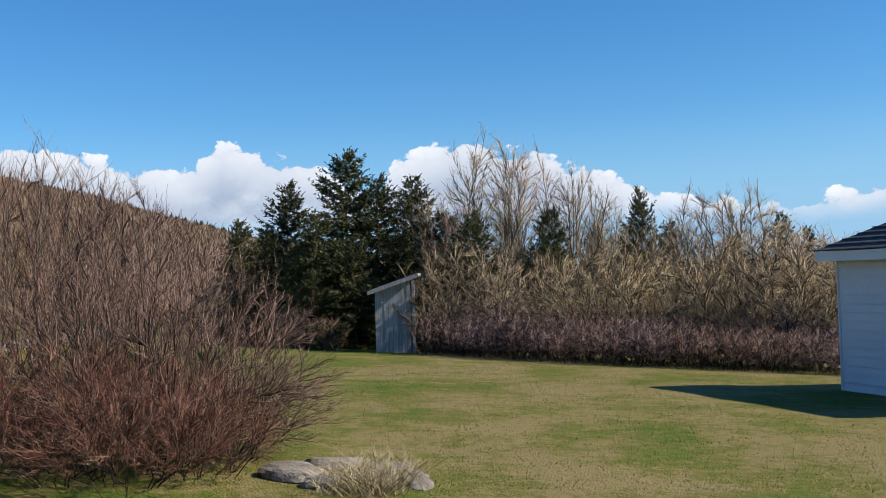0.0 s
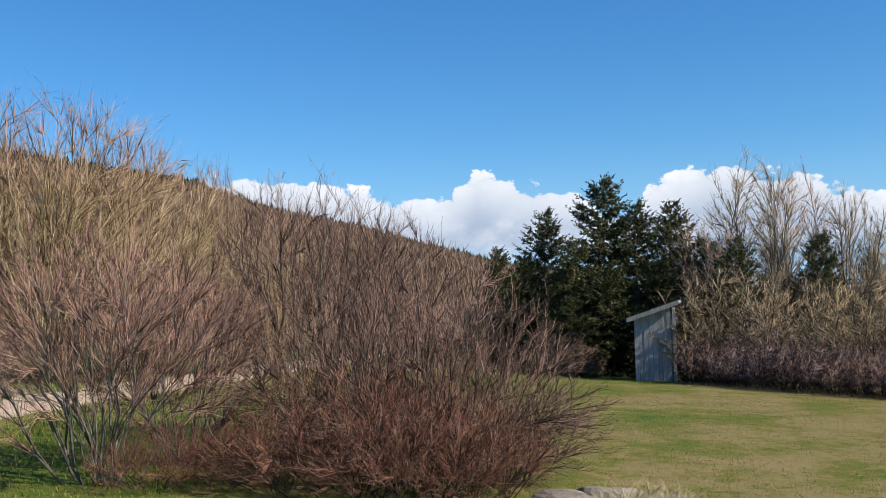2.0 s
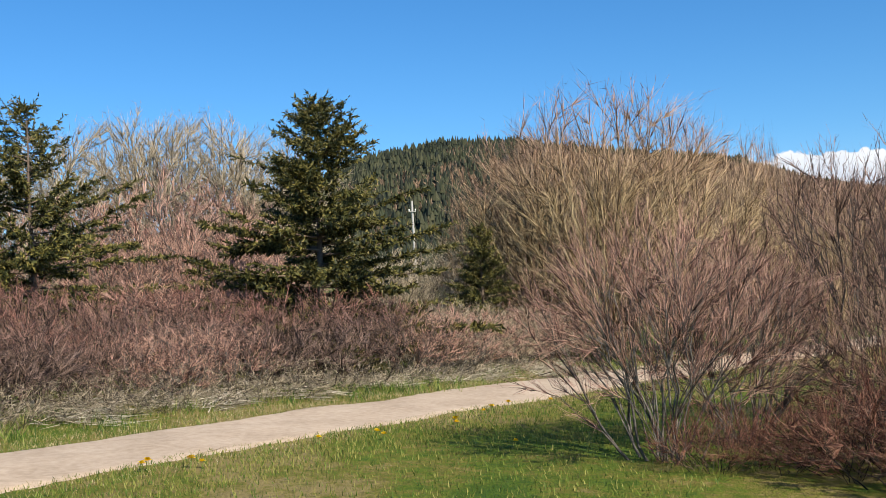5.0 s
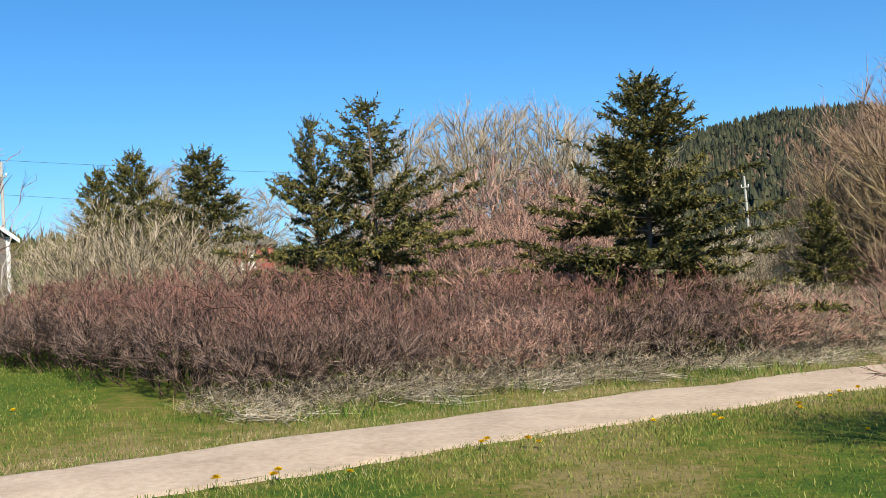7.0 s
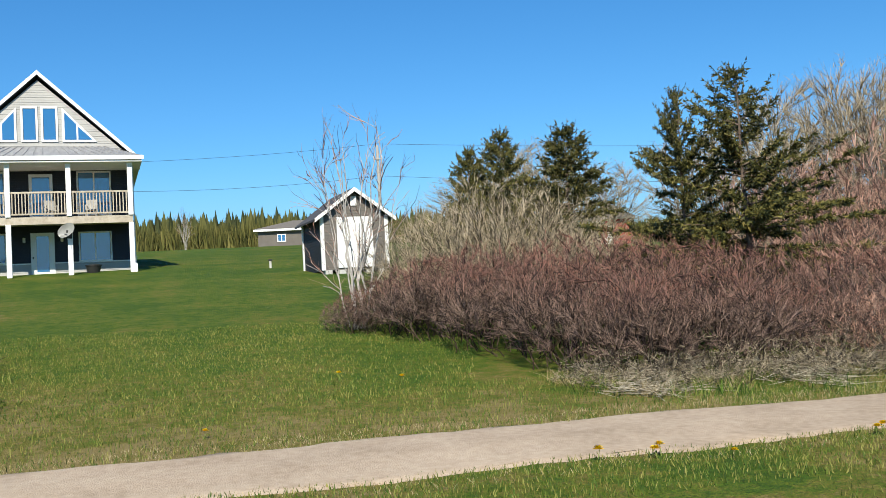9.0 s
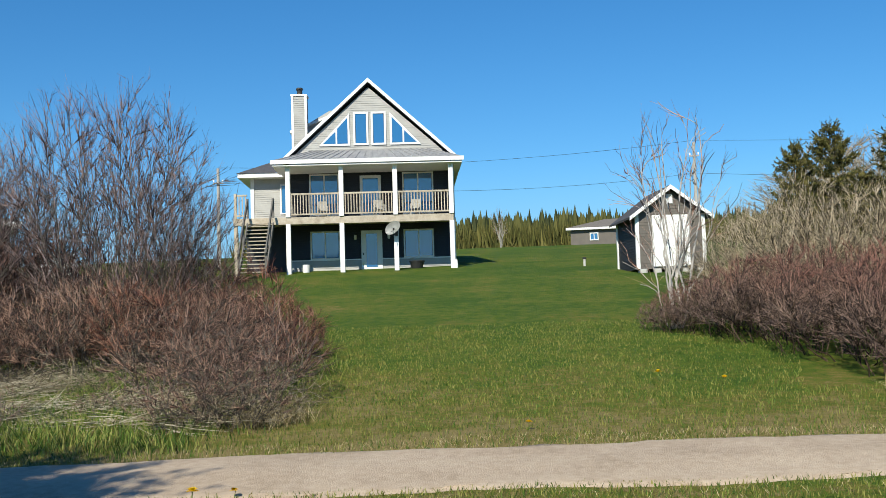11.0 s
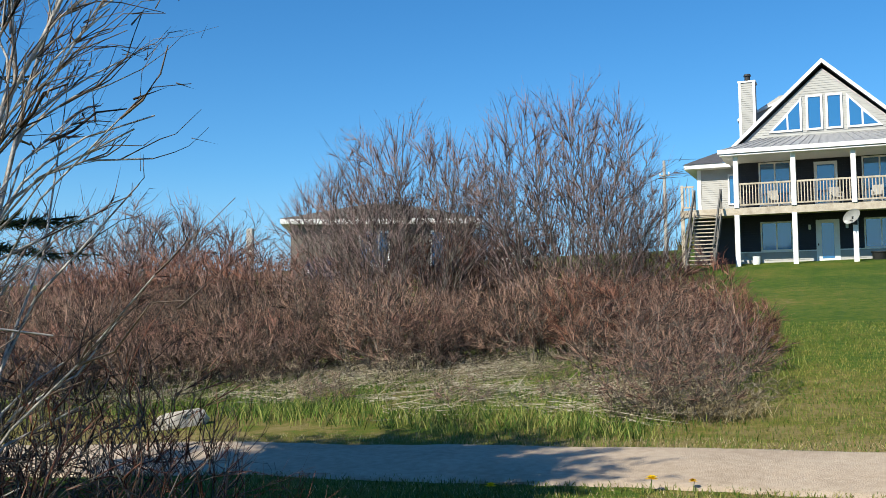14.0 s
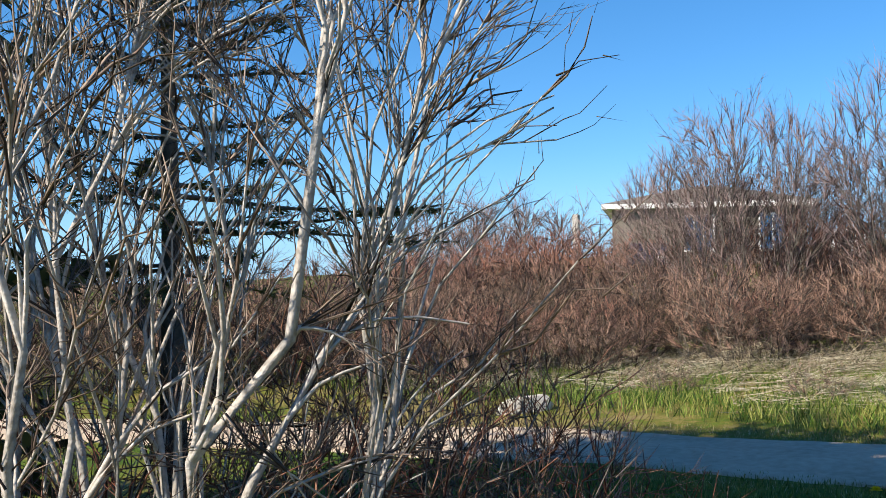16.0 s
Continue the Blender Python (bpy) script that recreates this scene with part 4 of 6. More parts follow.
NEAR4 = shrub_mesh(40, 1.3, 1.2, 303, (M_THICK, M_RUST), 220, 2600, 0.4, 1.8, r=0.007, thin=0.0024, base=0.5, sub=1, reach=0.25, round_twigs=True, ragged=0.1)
for az, d, m, s, w, lab in ((10.2, 10.6, NEAR1, 0.62, 1.0, "dense domed shrub of reddish purple bare twigs beside rocks"), (13.6, 10.8, NEAR1, 1.0, 1.0, "dense domed shrub of reddish purple bare twigs beside rocks"), (20.8, 13.6, NEAR2, 1.0, 1.0, "upright dark-stemmed leafless shrub"),
                            (16.6, 14.0, NEAR2, 0.9, 1.0, "upright dark-stemmed leafless shrub"), (30.8, 10.8, NEAR3, 0.98, 0.86, "leafless willow shrub with pinkish shoots"), (27.0, 12.0, NEAR3, 0.86, 0.85, "leafless willow shrub with pinkish shoots"), (17.6, 11.8, NEAR1, 0.95, 0.95, "dense domed shrub of reddish purple bare twigs beside rocks"), (28.6, 10.2, NEAR4, 0.55, 0.9, "low shrub of rusty red bare twigs"),
                            (18.2, 9.9, NEAR4, 1.0, 1.1, "low shrub of rusty red bare twigs"), (21.8, 10.2, NEAR4, 0.65, 1.1, "low shrub of rusty red bare twigs"), (25.2, 10.4, NEAR4, 0.5, 1.1, "low shrub of rusty red bare twigs"), (11.6, 9.7, NEAR4, 0.75, 1.0, "low shrub of rusty red bare twigs"), (14.6, 9.4, NEAR4, 0.9, 1.0, "low shrub of rusty red bare twigs")):
    x, y = polar(az, d)
    shrub("bare_shrub", x, y, m, lab, "shrub", "shrubs by the rocks", (s * w, s * w, s), az * 37)

# willows beyond the trail
WILLOW = [shrub_mesh(24, 6.4, 3.0, 400 + i, (M_YELLOW, M_YELLOW), 420, 6000, 0.58, 2.2, r=0.035, thin=0.0060, base=0.08, out=0.08, wob=0.014, sub=1, reach=0.2, fork=0.15, skirt=0.85, ragged=0.06, narrow=1.15, shell=0.5) for i in range(2)]
GREYTREE = [shrub_mesh(14, 7.2, 2.6, 410 + i, (M_LIMB, M_STRAWTWIG), 300, 4200, 0.56, 2.0, r=0.05, thin=0.0080, base=0.12, out=0.04, wob=0.014, sub=1, reach=0.13, fork=0.15, skirt=0.9, narrow=1.18, shell=0.5) for i in range(2)]
for i, (az, d, el, w, lab) in enumerate(((33.4, 25.5, 11.7, 1.0, "broad leafless willow with pinkish tips beyond the trail"), (36.6, 26.3, 9.8, 0.85, "broad leafless willow with yellowish shoots beyond the trail"), (39.2, 27.0, 7.0, 0.6, "leafless willow with yellowish shoots beyond the trail"),
                                        (29.4, 26.5, 9.6, 0.8, "leafless willow with pinkish tips beyond the trail"), (25.4, 30.0, 8.5, 0.3, "slim leafless willow beyond the trail"), (22.4, 31.0, 6.0, 0.6, "low leafless willow beyond the trail"))):
    x, y = polar(az, d)
    shrub("willow", x, y, WILLOW[i % 2], lab, "tree", "willows beyond the trail", (w, w, rise(az, d, el) / 6.4), az * 51)
for i, (az, d, el) in enumerate(((62.0, 38, 9.6), (59.4, 39, 10.9), (57.0, 39, 11.0), (54.8, 38, 11.1), (52.6, 39, 10.4), (50.6, 40, 9.2), (64.5, 42, 8.4), (73.6, 52, 8.6), (75.4, 54, 8.2), (70.4, 54, 7.2), (77.0, 56, 7.0))):
    x, y = polar(az, d)
    shrub("grey_tree", x, y, GREYTREE[i % 2], "tall leafless pale grey tree behind the spruces", "tree", "pale trees behind the hedge", (1.15, 1.15, rise(az, d, el + 0.8) / 7.2), az * 77)

# spruces
SA = spruce_mesh(5.3, 3.4, 500, (M_SPRUCEBARK, M_NEEDLE), 0.12, tiers=26, per=9, crown=1.1, side=44, twig=0.30, needles=10, slim=0.2)
SB = spruce_mesh(5.3, 4.2, 501, (M_SPRUCEBARK, M_NEEDLE), 0.25, tiers=22, per=8, crown=1.25, dead=0.12, side=42, twig=0.30, needles=10, slim=0.2)
SC = spruce_mesh(4.2, 1.7, 502, (M_SPRUCEBARK, M_NEEDLE), 0.05, tiers=22, per=9, side=26, twig=0.28, slim=0.2)
for az, d, m, h0, el, w, lab in ((48.7, 21.0, SA, 5.3, 12.0, 1.0, "broad dense green spruce with brown cones in its top"), (63.0, 21.5, SB, 5.3, 11.7, 1.0, "open ragged spruce with dead lower boughs"), (66.1, 21.8, SB, 5.3, 10.9, 0.62, "open ragged spruce leaning by its neighbour"),
                                 (72.2, 25.5, SC, 4.2, 9.8, 1.05, "slim green spruce in the shrubs"), (75.6, 25.5, SC, 4.2, 9.8, 0.8, "thin sparse spruce in the shrubs"), (77.3, 26.0, SC, 4.2, 9.0, 0.7, "thin sparse spruce in the shrubs"), (40.2, 24.0, SC, 4.2, 4.9, 0.95, "small bright green spruce at the hedge"), (74.0, 27.0, SC, 4.2, 7.2, 1.0, "small spruce in the shrubs")):
    x, y = polar(az, d)
    s = 0.94 * rise(az, d, el) / h0
    spruce("spruce", x, y, m, lab, "spruces behind the hedge", (s * w, s * w, s), az * 13)

# dark wood behind the small grey privy
SD = [spruce_mesh(7.4, 3.0, 510 + i, (M_SPRUCEBARK, M_NEEDLE_DARK), 0.08, tiers=26, per=9, twig=0.44, crown=1.0, slim=0.22, needles=9, side=18) for i in range(2)]
for i, (az, d, el, w) in enumerate(((4.8, 44, 6.8, 1.0), (7.8, 46, 5.0, 0.9), (10.4, 49, 3.3, 0.9), (3.0, 44, 5.2, 1.0), (6.4, 42, 3.6, 1.2), (1.2, 45, 5.1, 1.0), (-0.6, 43, 3.4, 1.2), (9.0, 44.5, 2.6, 1.2), (2.0, 41.5, 2.4, 1.3), (4.4, 41, 2.2, 1.3), (6.6, 40.5, 0.6, 1.4),
                                   (-2.1, 38, 3.2, 0.9), (-6.2, 38, 3.4, 0.85), (-11.0, 38, 4.0, 0.6), (-10.2, 43, 2.4, 0.8), (-18.0, 42, 2.4, 0.7), (-19.2, 41, 1.8, 0.6), (-12.4, 41, 2.2, 0.9), (-3.9, 47, 3.0, 0.8), (-8.6, 45, 2.2, 0.8), (-15.6, 44, 1.6, 0.8), (-5.4, 41, 1.4, 1.0))):
    x, y = polar(az, d)
    s = 0.96 * rise(az, d, el) / 7.4
    spruce("dark_spruce", x, y, SD[i % 2], "dark spruce in the wood behind the privy" if i < 11 else "dark spruce among leafless trees", "spruces of the dark wood", (s * w, s * w, s), az * 29 + i * 60)
BT = [shrub_mesh(5 + i, 8.2, 2.2, 520 + i, (M_LIMB, (M_STRAWTWIG, M_YELLOW, M_TAN)[i]), 200, 2400, 0.58, 2.0, r=0.085, thin=0.0085, base=0.07, out=0.05, wob=0.014, sub=1, reach=0.12, fork=0.15, skirt=0.85, narrow=1.2, ragged=0.08, shell=0.45) for i in range(3)]
for i, (az, d, el, w) in enumerate(((-2.9, 41, 7.9, 0.95), (-4.9, 42, 7.0, 0.9), (-7.6, 41, 5.9, 0.75), (-8.9, 42, 4.4, 0.7), (-14.2, 37, 4.4, 0.8), (-16.4, 36, 4.4, 0.85), (-18.4, 36, 2.4, 0.8), (-20.0, 35, 1.6, 0.8), (0.2, 44, 4.8, 0.7), (-10.0, 38, 2.8, 0.8), (-1.2, 40, 4.2, 0.7), (-12.6, 36, 3.0, 0.7), (-21.6, 34, 1.4, 0.9))):
    x, y = polar(az, d)
    shrub("bare_tree", x, y, BT[i % 3], "leafless pale grey-brown tree at the lawn edge", "tree", "leafless trees at the lawn edge", (w, w, rise(az, d, el) / 8.2), az * 41 + i * 70)
TANS = [shrub_mesh(20, 3.0, 1.7, 540 + i, (M_GREYTWIG, (M_TAN, M_YELLOW)[i]), 150, 2200, 0.5, 2.2, r=0.02, thin=0.0066, base=0.35, sub=1, reach=0.17, ragged=0.1) for i in range(2)]
spots = []
for i, az in enumerate(np.arange(0.2, -23, -1.5)):
    d = float(np.interp(-az, (-2, 1.8, 9.2, 15, 20.2, 24), (38.5, 37, 32.6, 31.0, 29.8, 29)))
    el = (0.4, 2.2, -0.4, 1.2, -0.8)[i % 5] + (0.4 if az < -11 else -0.4)
    spots.append((az, d, rise(az, d, el)))
row(TANS, spots, "tan_shrub", "tan leafless shrub behind the hedge at the lawn edge", "shrubs at the lawn edge", 3.0, seed=18)
spots = []
for az in np.arange(-0.3, -23.5, -1.25):
    d = float(np.interp(-az, (-2, 1.8, 9.2, 15, 20.2, 24), (36, 34.2, 29.4, 28.0, 26.9, 26)))
    h = float(np.interp(-az, (-2, 3.4, 9.3, 15, 20), (1.6, 1.6, 1.45, 1.3, 1.2)))
    spots += [(az, d, h * 0.9), (az - 0.6, d + 1.6, h * 1.15)]
row(FAR_HEDGE, spots, "red_shrub", "bare reddish purple shrub in the hedge at the lawn edge", "hedge at the lawn edge", 1.7, seed=12)
row(BROWNS, [(9.0, 43, 1.6), (7.4, 40, 1.5), (10.8, 46, 1.8), (12.5, 48, 2.2), (14.5, 48, 2.4), (16.5, 50, 2.6), (5.9, 39.5, 1.2)], "brown_shrub", "leafless brown shrub before the dark spruces", "hedge at the lawn edge", 1.9, seed=13)

# pale-barked saplings by the shed
BIRCH = shrub_mesh(9, 4.9, 1.45, 430, (M_WHITEBARK, M_PINK), 60, 320, 0.62, 2.2, r=0.036, thin=0.0058, base=0.12, out=0.08, wob=0.018, reach=0.18, fork=0.12, skirt=0.75, narrow=1.15, round_twigs=True, ragged=0.05)
x, y = polar(83.6, 23.0)
shrub("pale_sapling", x, y, BIRCH, "pale-barked leafless sapling clump before the shed", "tree", "", (1, 1, rise(83.6, 23.0, 11.6) / 4.9), 40)
x, y = polar(92.3, 100.0)
shrub("lone_sapling", x, y, BIRCH, "slim leafless sapling on the upper lawn", "tree", "", (0.7, 0.7, 0.8), 140)

# near leafless trees and the spruce behind them
NEAR_TREE = [shrub_mesh(6 + 2 * i, 4.8, 1.5, 440 + i, (M_WHITEBARK, M_SHOOT), 150, 1300, 0.6, 2.3, r=0.027, thin=0.0032, base=0.2, out=0.16, wob=0.020, fork=0.10, sub=1, reach=0.10, skirt=0.85, narrow=1.25, round_twigs=True, ragged=0.08, lump=0.10, upper=-0.2, shell=0.5) for i in range(2)]
for az, d, s, rz, k in ((150.6, 4.4, 0.92, 40, 0), (158.4, 4.1, 1.0, 140, 1), (163.5, 4.4, 1.0, 20, 0)):
    x, y = polar(az, d)
    shrub("pale_barked_tree", x, y, NEAR_TREE[k], "many-stemmed leafless tree with pale grey bark", "tree", "pale trees by the camera", (s, s, s), rz)
NS = spruce_mesh(6.4, 2.6, 530, (M_SPRUCEBARK, M_NEEDLE), 0.3, tiers=14, per=7, crown=0.6, twig=0.22, side=30, first=0.32, needles=16, slim=0.07)
x, y = polar(152.0, 8.6)
spruce("spruce", x, y, NS, "dark open spruce behind the pale leafless trees", "spruces by the pale trees", (1, 1, 1), 15)
# unseen spruces, added out of view to cast the shadow on the trail
NT = spruce_mesh(8.0, 2.6, 531, (M_SPRUCEBARK, M_NEEDLE), 0.0, tiers=26, per=10, crown=0.40, twig=0.60, side=14, first=0.12, needles=6, slim=0.25)
for x, y, k in ((-0.5, -7.8, 1.06), (0.3, -6.9, 1.04), (0.9, -8.3, 1.1)):
    spruce("spruce", x, y, NT, "unseen spruce added to shade the trail", "spruces by the pale trees", (k, k, k), x * 90)
UNDER = [shrub_mesh(18, 1.5, 0.8, 310 + i, (M_GREYBARK, M_RUST if i else M_BROWN), 70, 420, 0.5, 2.0, r=0.007, thin=0.0022, base=0.5, out=0.15, wob=0.05, ragged=0.15, round_twigs=True, reach=0.2) for i in range(2)]
row(UNDER, [(128.5, 5.4, 0.7), (131.5, 5.0, 0.8), (134.5, 5.2, 1.2), (137.0, 4.7, 1.4), (139.5, 5.2, 1.7), (142.0, 4.7, 1.7), (145.0, 5.2, 1.8), (148.5, 4.8, 1.7), (153.0, 5.0, 1.8), (158.0, 4.9, 1.8), (146.0, 3.5, 1.0), (137.5, 6.2, 1.5), (143.5, 6.4, 1.6), (150.5, 6.4, 1.8), (134.0, 3.9, 0.6), (140.5, 3.9, 0.9)], "thin_shrub", "thin bare shrub with red-brown shoots under the pale trees", "undergrowth by the pale trees", 1.5, seed=14)
row(BROWNS, [(149.0, 19.5, 2.2), (152.0, 20.0, 2.3), (155.0, 20.5, 2.3), (158.0, 21.0, 2.4), (161.0, 20.5, 2.4), (147.0, 21.5, 2.4), (153.5, 22.5, 2.6), (157.0, 24.0, 2.6)], "brown_shrub", "bare brown shrub in the thicket across the trail", "thicket across the trail", 1.9, seed=15)

# ---- main house ----
def window(parent, name, x0, x1, z0, z1, y, panes=2, frame_w=0.07, label="", sill=False):
    """A framed window facing -y with its panes set back."""
    w = part(name, boxes((x0 - frame_w, x1 + frame_w, y - 0.05, y + 0.03, z1, z1 + frame_w), (x0 - frame_w, x1 + frame_w, y - 0.05, y + 0.03, z0 - frame_w, z0), (x0 - frame_w, x0, y - 0.05, y + 0.03, z0, z1), (x1, x1 + frame_w, y - 0.05, y + 0.03, z0, z1)), M_WHITE, parent, label or "white window frame")
    n = max(1, panes)
    step = (x1 - x0) / n
    for i in range(n):
        a, b = x0 + i * step, x0 + (i + 1) * step
        part("pane", boxes((a + 0.02, b - 0.02, y - 0.012, y + 0.0, z0, z1)), M_GLASS, w, "glass with the sky's blue painted in")
        if i:
            part("mullion", boxes((a - 0.035, a + 0.035, y - 0.04, y + 0.02, z0, z1)), M_WHITE, w)
    return w


HX, HY = polar(99.4, 50.6)
house = thing("house", HX, HY, 4.43, "two-storey grey gabled house with a pillared balcony", "house", rz=97.0)
# local frame: x right as seen from the trail, y away from it, z up; the front posts stand at y = 0
WALL_Y, W = 2.3, 3.95
part("lower_wall", boxes((-W, W, WALL_Y, 13.5, -1.2, 5.6)), M_NAVY, house, "dark navy siding wall")
bm = bmesh.new()
siding(bm, -W, W, WALL_Y - 0.004, 0.77, 2.45)
siding(bm, -W, W, WALL_Y - 0.004, 2.6, 5.55)
part("siding", bm, M_NAVY, house, "dark navy lapped siding")
bm = bmesh.new()
siding(bm, -W, W, WALL_Y - 0.03, -0.1, 0.72)
part("skirt_siding", bm, M_GREYSIDING, house, "light grey siding skirt")
part("skirt_cap", boxes((-W, W, WALL_Y - 0.07, WALL_Y, 0.72, 0.77)), M_WHITE, house)
# gable
GB, GA, GW = 5.85, 9.45, 4.0
bm = prism(bmesh.new(), [(-GW, GB - 0.35), (GW, GB - 0.35), (GW, GB - 0.1), (0, GA - 0.12), (-GW, GB - 0.1)], WALL_Y - 0.1, 13.4)
part("gable_wall", bm, M_GREYSIDING, house, "light grey siding gable")
bm = bmesh.new()
siding(bm, 0, 0, WALL_Y - 0.11, GB - 0.1, GA - 0.25, 0.115, clip=lambda z: (-GW * (GA - 0.12 - z) / (GA - GB - 0.02), GW * (GA - 0.12 - z) / (GA - GB - 0.02)))
part("gable_siding", bm, M_GREYSIDING, house)
for s in (-1, 1):
    bm = prism(bmesh.new(), [(0, GA + 0.10), (s * (GW + 0.30), GB - 0.26), (s * (GW + 0.30), GB - 0.06), (0, GA + 0.30)], WALL_Y - 0.32, 13.8)
    part("roof_slope", bm, M_SLATE, house, "dark shingled roof slope")
    bm = prism(bmesh.new(), [(0, GA + 0.10), (s * (GW + 0.33), GB - 0.28), (s * (GW + 0.33), GB - 0.08), (0, GA + 0.30)], WALL_Y - 0.38, WALL_Y - 0.322)
    part("rake_board", bm, M_WHITE, house, "white rake board")
    part("side_eave", boxes((s * (W + 0.02), s * (W + 0.50), 0.0, 12.3, 5.12, 5.30)) if s > 0 else boxes((s * (W + 0.50), s * (W + 0.02), 0.0, 12.3, 5.12, 5.30)), M_WHITE, house, "white eave and soffit")
    bm = bmesh.new()
    v = [bm.verts.new(c) for c in ((s * (W + 0.52), -0.4, 5.33), (s * (W + 0.52), 12.4, 5.33), (s * (W - 0.4), 12.4, 6.1), (s * (W - 0.4), WALL_Y, 6.1), (s * (W + 0.52), -0.4, 5.28), (s * (W + 0.52), 12.4, 5.28))]
    bm.faces.new(v[:4]), bm.faces.new((v[0], v[4], v[5], v[1]))
    part("eave_roof", bm, M_SLATE, house)
# porch roof
bm = bmesh.new()
v = [bm.verts.new(c) for c in ((-4.55, -0.45, 5.33), (4.50, -0.45, 5.33), (3.0, WALL_Y - 0.1, 6.18), (-3.0, WALL_Y - 0.1, 6.18), (4.35, WALL_Y - 0.1, 5.72), (-4.35, WALL_Y - 0.1, 5.72))]
bm.faces.new((v[0], v[1], v[2], v[3])), bm.faces.new((v[1], v[4], v[2])), bm.faces.new((v[0], v[3], v[5]))
porch_roof = part("porch_roof", bm, M_METALROOF, house, "streaked grey metal porch roof")
for i in range(22):
    t = (i + 0.5) / 22
    xa, xb = -4.5 + 9.0 * t, -3.0 + 6.0 * t
    part("seam", beam(bmesh.new(), (xa, -0.44, 5.345), (xb, WALL_Y - 0.12, 6.19), 0.03, 0.03), M_METALROOF, porch_roof)
part("fascia", boxes((-4.58, 4.53, -0.50, -0.44, 5.15, 5.34)), M_WHITE, house, "white fascia")
part("porch_ceiling", boxes((-4.5, 4.45, -0.43, WALL_Y, 5.06, 5.12)), M_WHITE, house, "white porch soffit")
# balcony
part("balcony_beam", boxes((-6.4, 3.98, -0.10, 0.08, 2.33, 2.66)), M_DECKWOOD, house, "weathered wooden balcony beam")
part("balcony_floor", boxes((-6.4, 3.98, 0.08, WALL_Y - 0.02, 2.5, 2.62)), M_DECKWOOD, house)
for px in (-3.82, -1.30, 1.25, 3.90):
    part("post", boxes((px - 0.11, px + 0.11, -0.16, 0.06, -0.4, 2.33), bevel=0.012), M_WHITE, house, "white post")
    part("post", boxes((px - 0.11, px + 0.11, -0.16, 0.06, 2.66, 5.08), bevel=0.012), M_WHITE, house, "white post")
part("corner_board", boxes((3.95, 4.10, -0.2, 0.05, -0.4, 0.45)), M_WHITE, house)
RAILS = ((-3.71, -1.41), (-1.19, 1.14), (1.36, 3.79), (-6.35, -5.75))
for a, b in RAILS:
    rail = part("top_rail", boxes((a, b, -0.08, -0.01, 3.72, 3.80)), M_DECKWOOD, house, "weathered wooden railing")
    part("bottom_rail", boxes((a, b, -0.07, -0.02, 2.76, 2.83)), M_DECKWOOD, rail)
    n = int((b - a) / 0.135)
    for i in range(n):
        x = a + (i + 0.5) * (b - a) / n
        part("baluster", boxes((x - 0.022, x + 0.022, -0.065, -0.025, 2.83, 3.72)), M_DECKWOOD, rail)
# openings
window(house, "window", -2.95, -1.62, 0.84, 2.10, WALL_Y - 0.03)
window(house, "window", 1.65, 3.0, 0.84, 2.10, WALL_Y - 0.03)
window(house, "window", -2.95, -1.62, 3.0, 4.95, WALL_Y - 0.03)
window(house, "window", 1.65, 3.05, 3.0, 4.95, WALL_Y - 0.03)
door = part("door", boxes((-0.52, 0.52, WALL_Y - 0.10, WALL_Y + 0.02, 0.0, 2.16)), M_WHITE, house, "white door with a long pane")
part("pane", boxes((-0.27, 0.27, WALL_Y - 0.115, WALL_Y - 0.09, 0.35, 2.0)), M_GLASS, door, "glass with the sky's blue painted in")
part("handle", boxes((-0.45, -0.40, WALL_Y - 0.15, WALL_Y - 0.1, 0.95, 1.05)), M_BLACK, door)
door = part("door", boxes((-0.52, 0.52, WALL_Y - 0.10, WALL_Y + 0.02, 2.63, 4.9)), M_WHITE, house, "white balcony door")
part("pane", boxes((-0.38, 0.38, WALL_Y - 0.115, WALL_Y - 0.09, 2.95, 4.75)), M_GLASS, door, "glass with the sky's blue painted in")
for px in (-0.8, 0.85):
    lamp = part("wall_lamp", boxes((px - 0.06, px + 0.06, WALL_Y - 0.16, WALL_Y - 0.03, 1.72, 1.95), bevel=0.02), M_WHITE, house, "small white wall lamp")
    part("lamp_cap", boxes((px - 0.08, px + 0.08, WALL_Y - 0.18, WALL_Y - 0.02, 1.95, 2.0)), M_BLACK, lamp)
GY = WALL_Y - 0.14
window(house, "window", -0.68, -0.12, 6.5, 7.98, GY, 1, 0.09)
window(house, "window", 0.20, 0.76, 6.5, 7.98, GY, 1, 0.09)
for s in (-1, 1):
    o = 0.04
    def tri(k, za, xa, xb):
        return [(o + s * xa, za), (o + s * xb, za), (o + s * xa, za + (xb - xa) * 1.02)]
    outer = [(o + s * 1.0, 6.40), (o + s * 2.52, 6.40), (o + s * 2.38, 6.56), (o + s * 1.0, 8.02)]
    win = part("window", prism(bmesh.new(), outer, GY - 0.05, GY + 0.02), M_WHITE, house, "white framed raked window")
    part("pane", prism(bmesh.new(), [(o + s * 1.10, 6.5), (o + s * 1.62, 6.5), (o + s * 1.62, 7.24), (o + s * 1.10, 7.80)], GY - 0.062, GY - 0.045), M_GLASS, win, "glass with the sky's blue painted in")
    part("pane", prism(bmesh.new(), [(o + s * 1.70, 6.5), (o + s * 2.33, 6.5), (o + s * 1.70, 7.12)], GY - 0.062, GY - 0.045), M_GLASS, win, "glass with the sky's blue painted in")
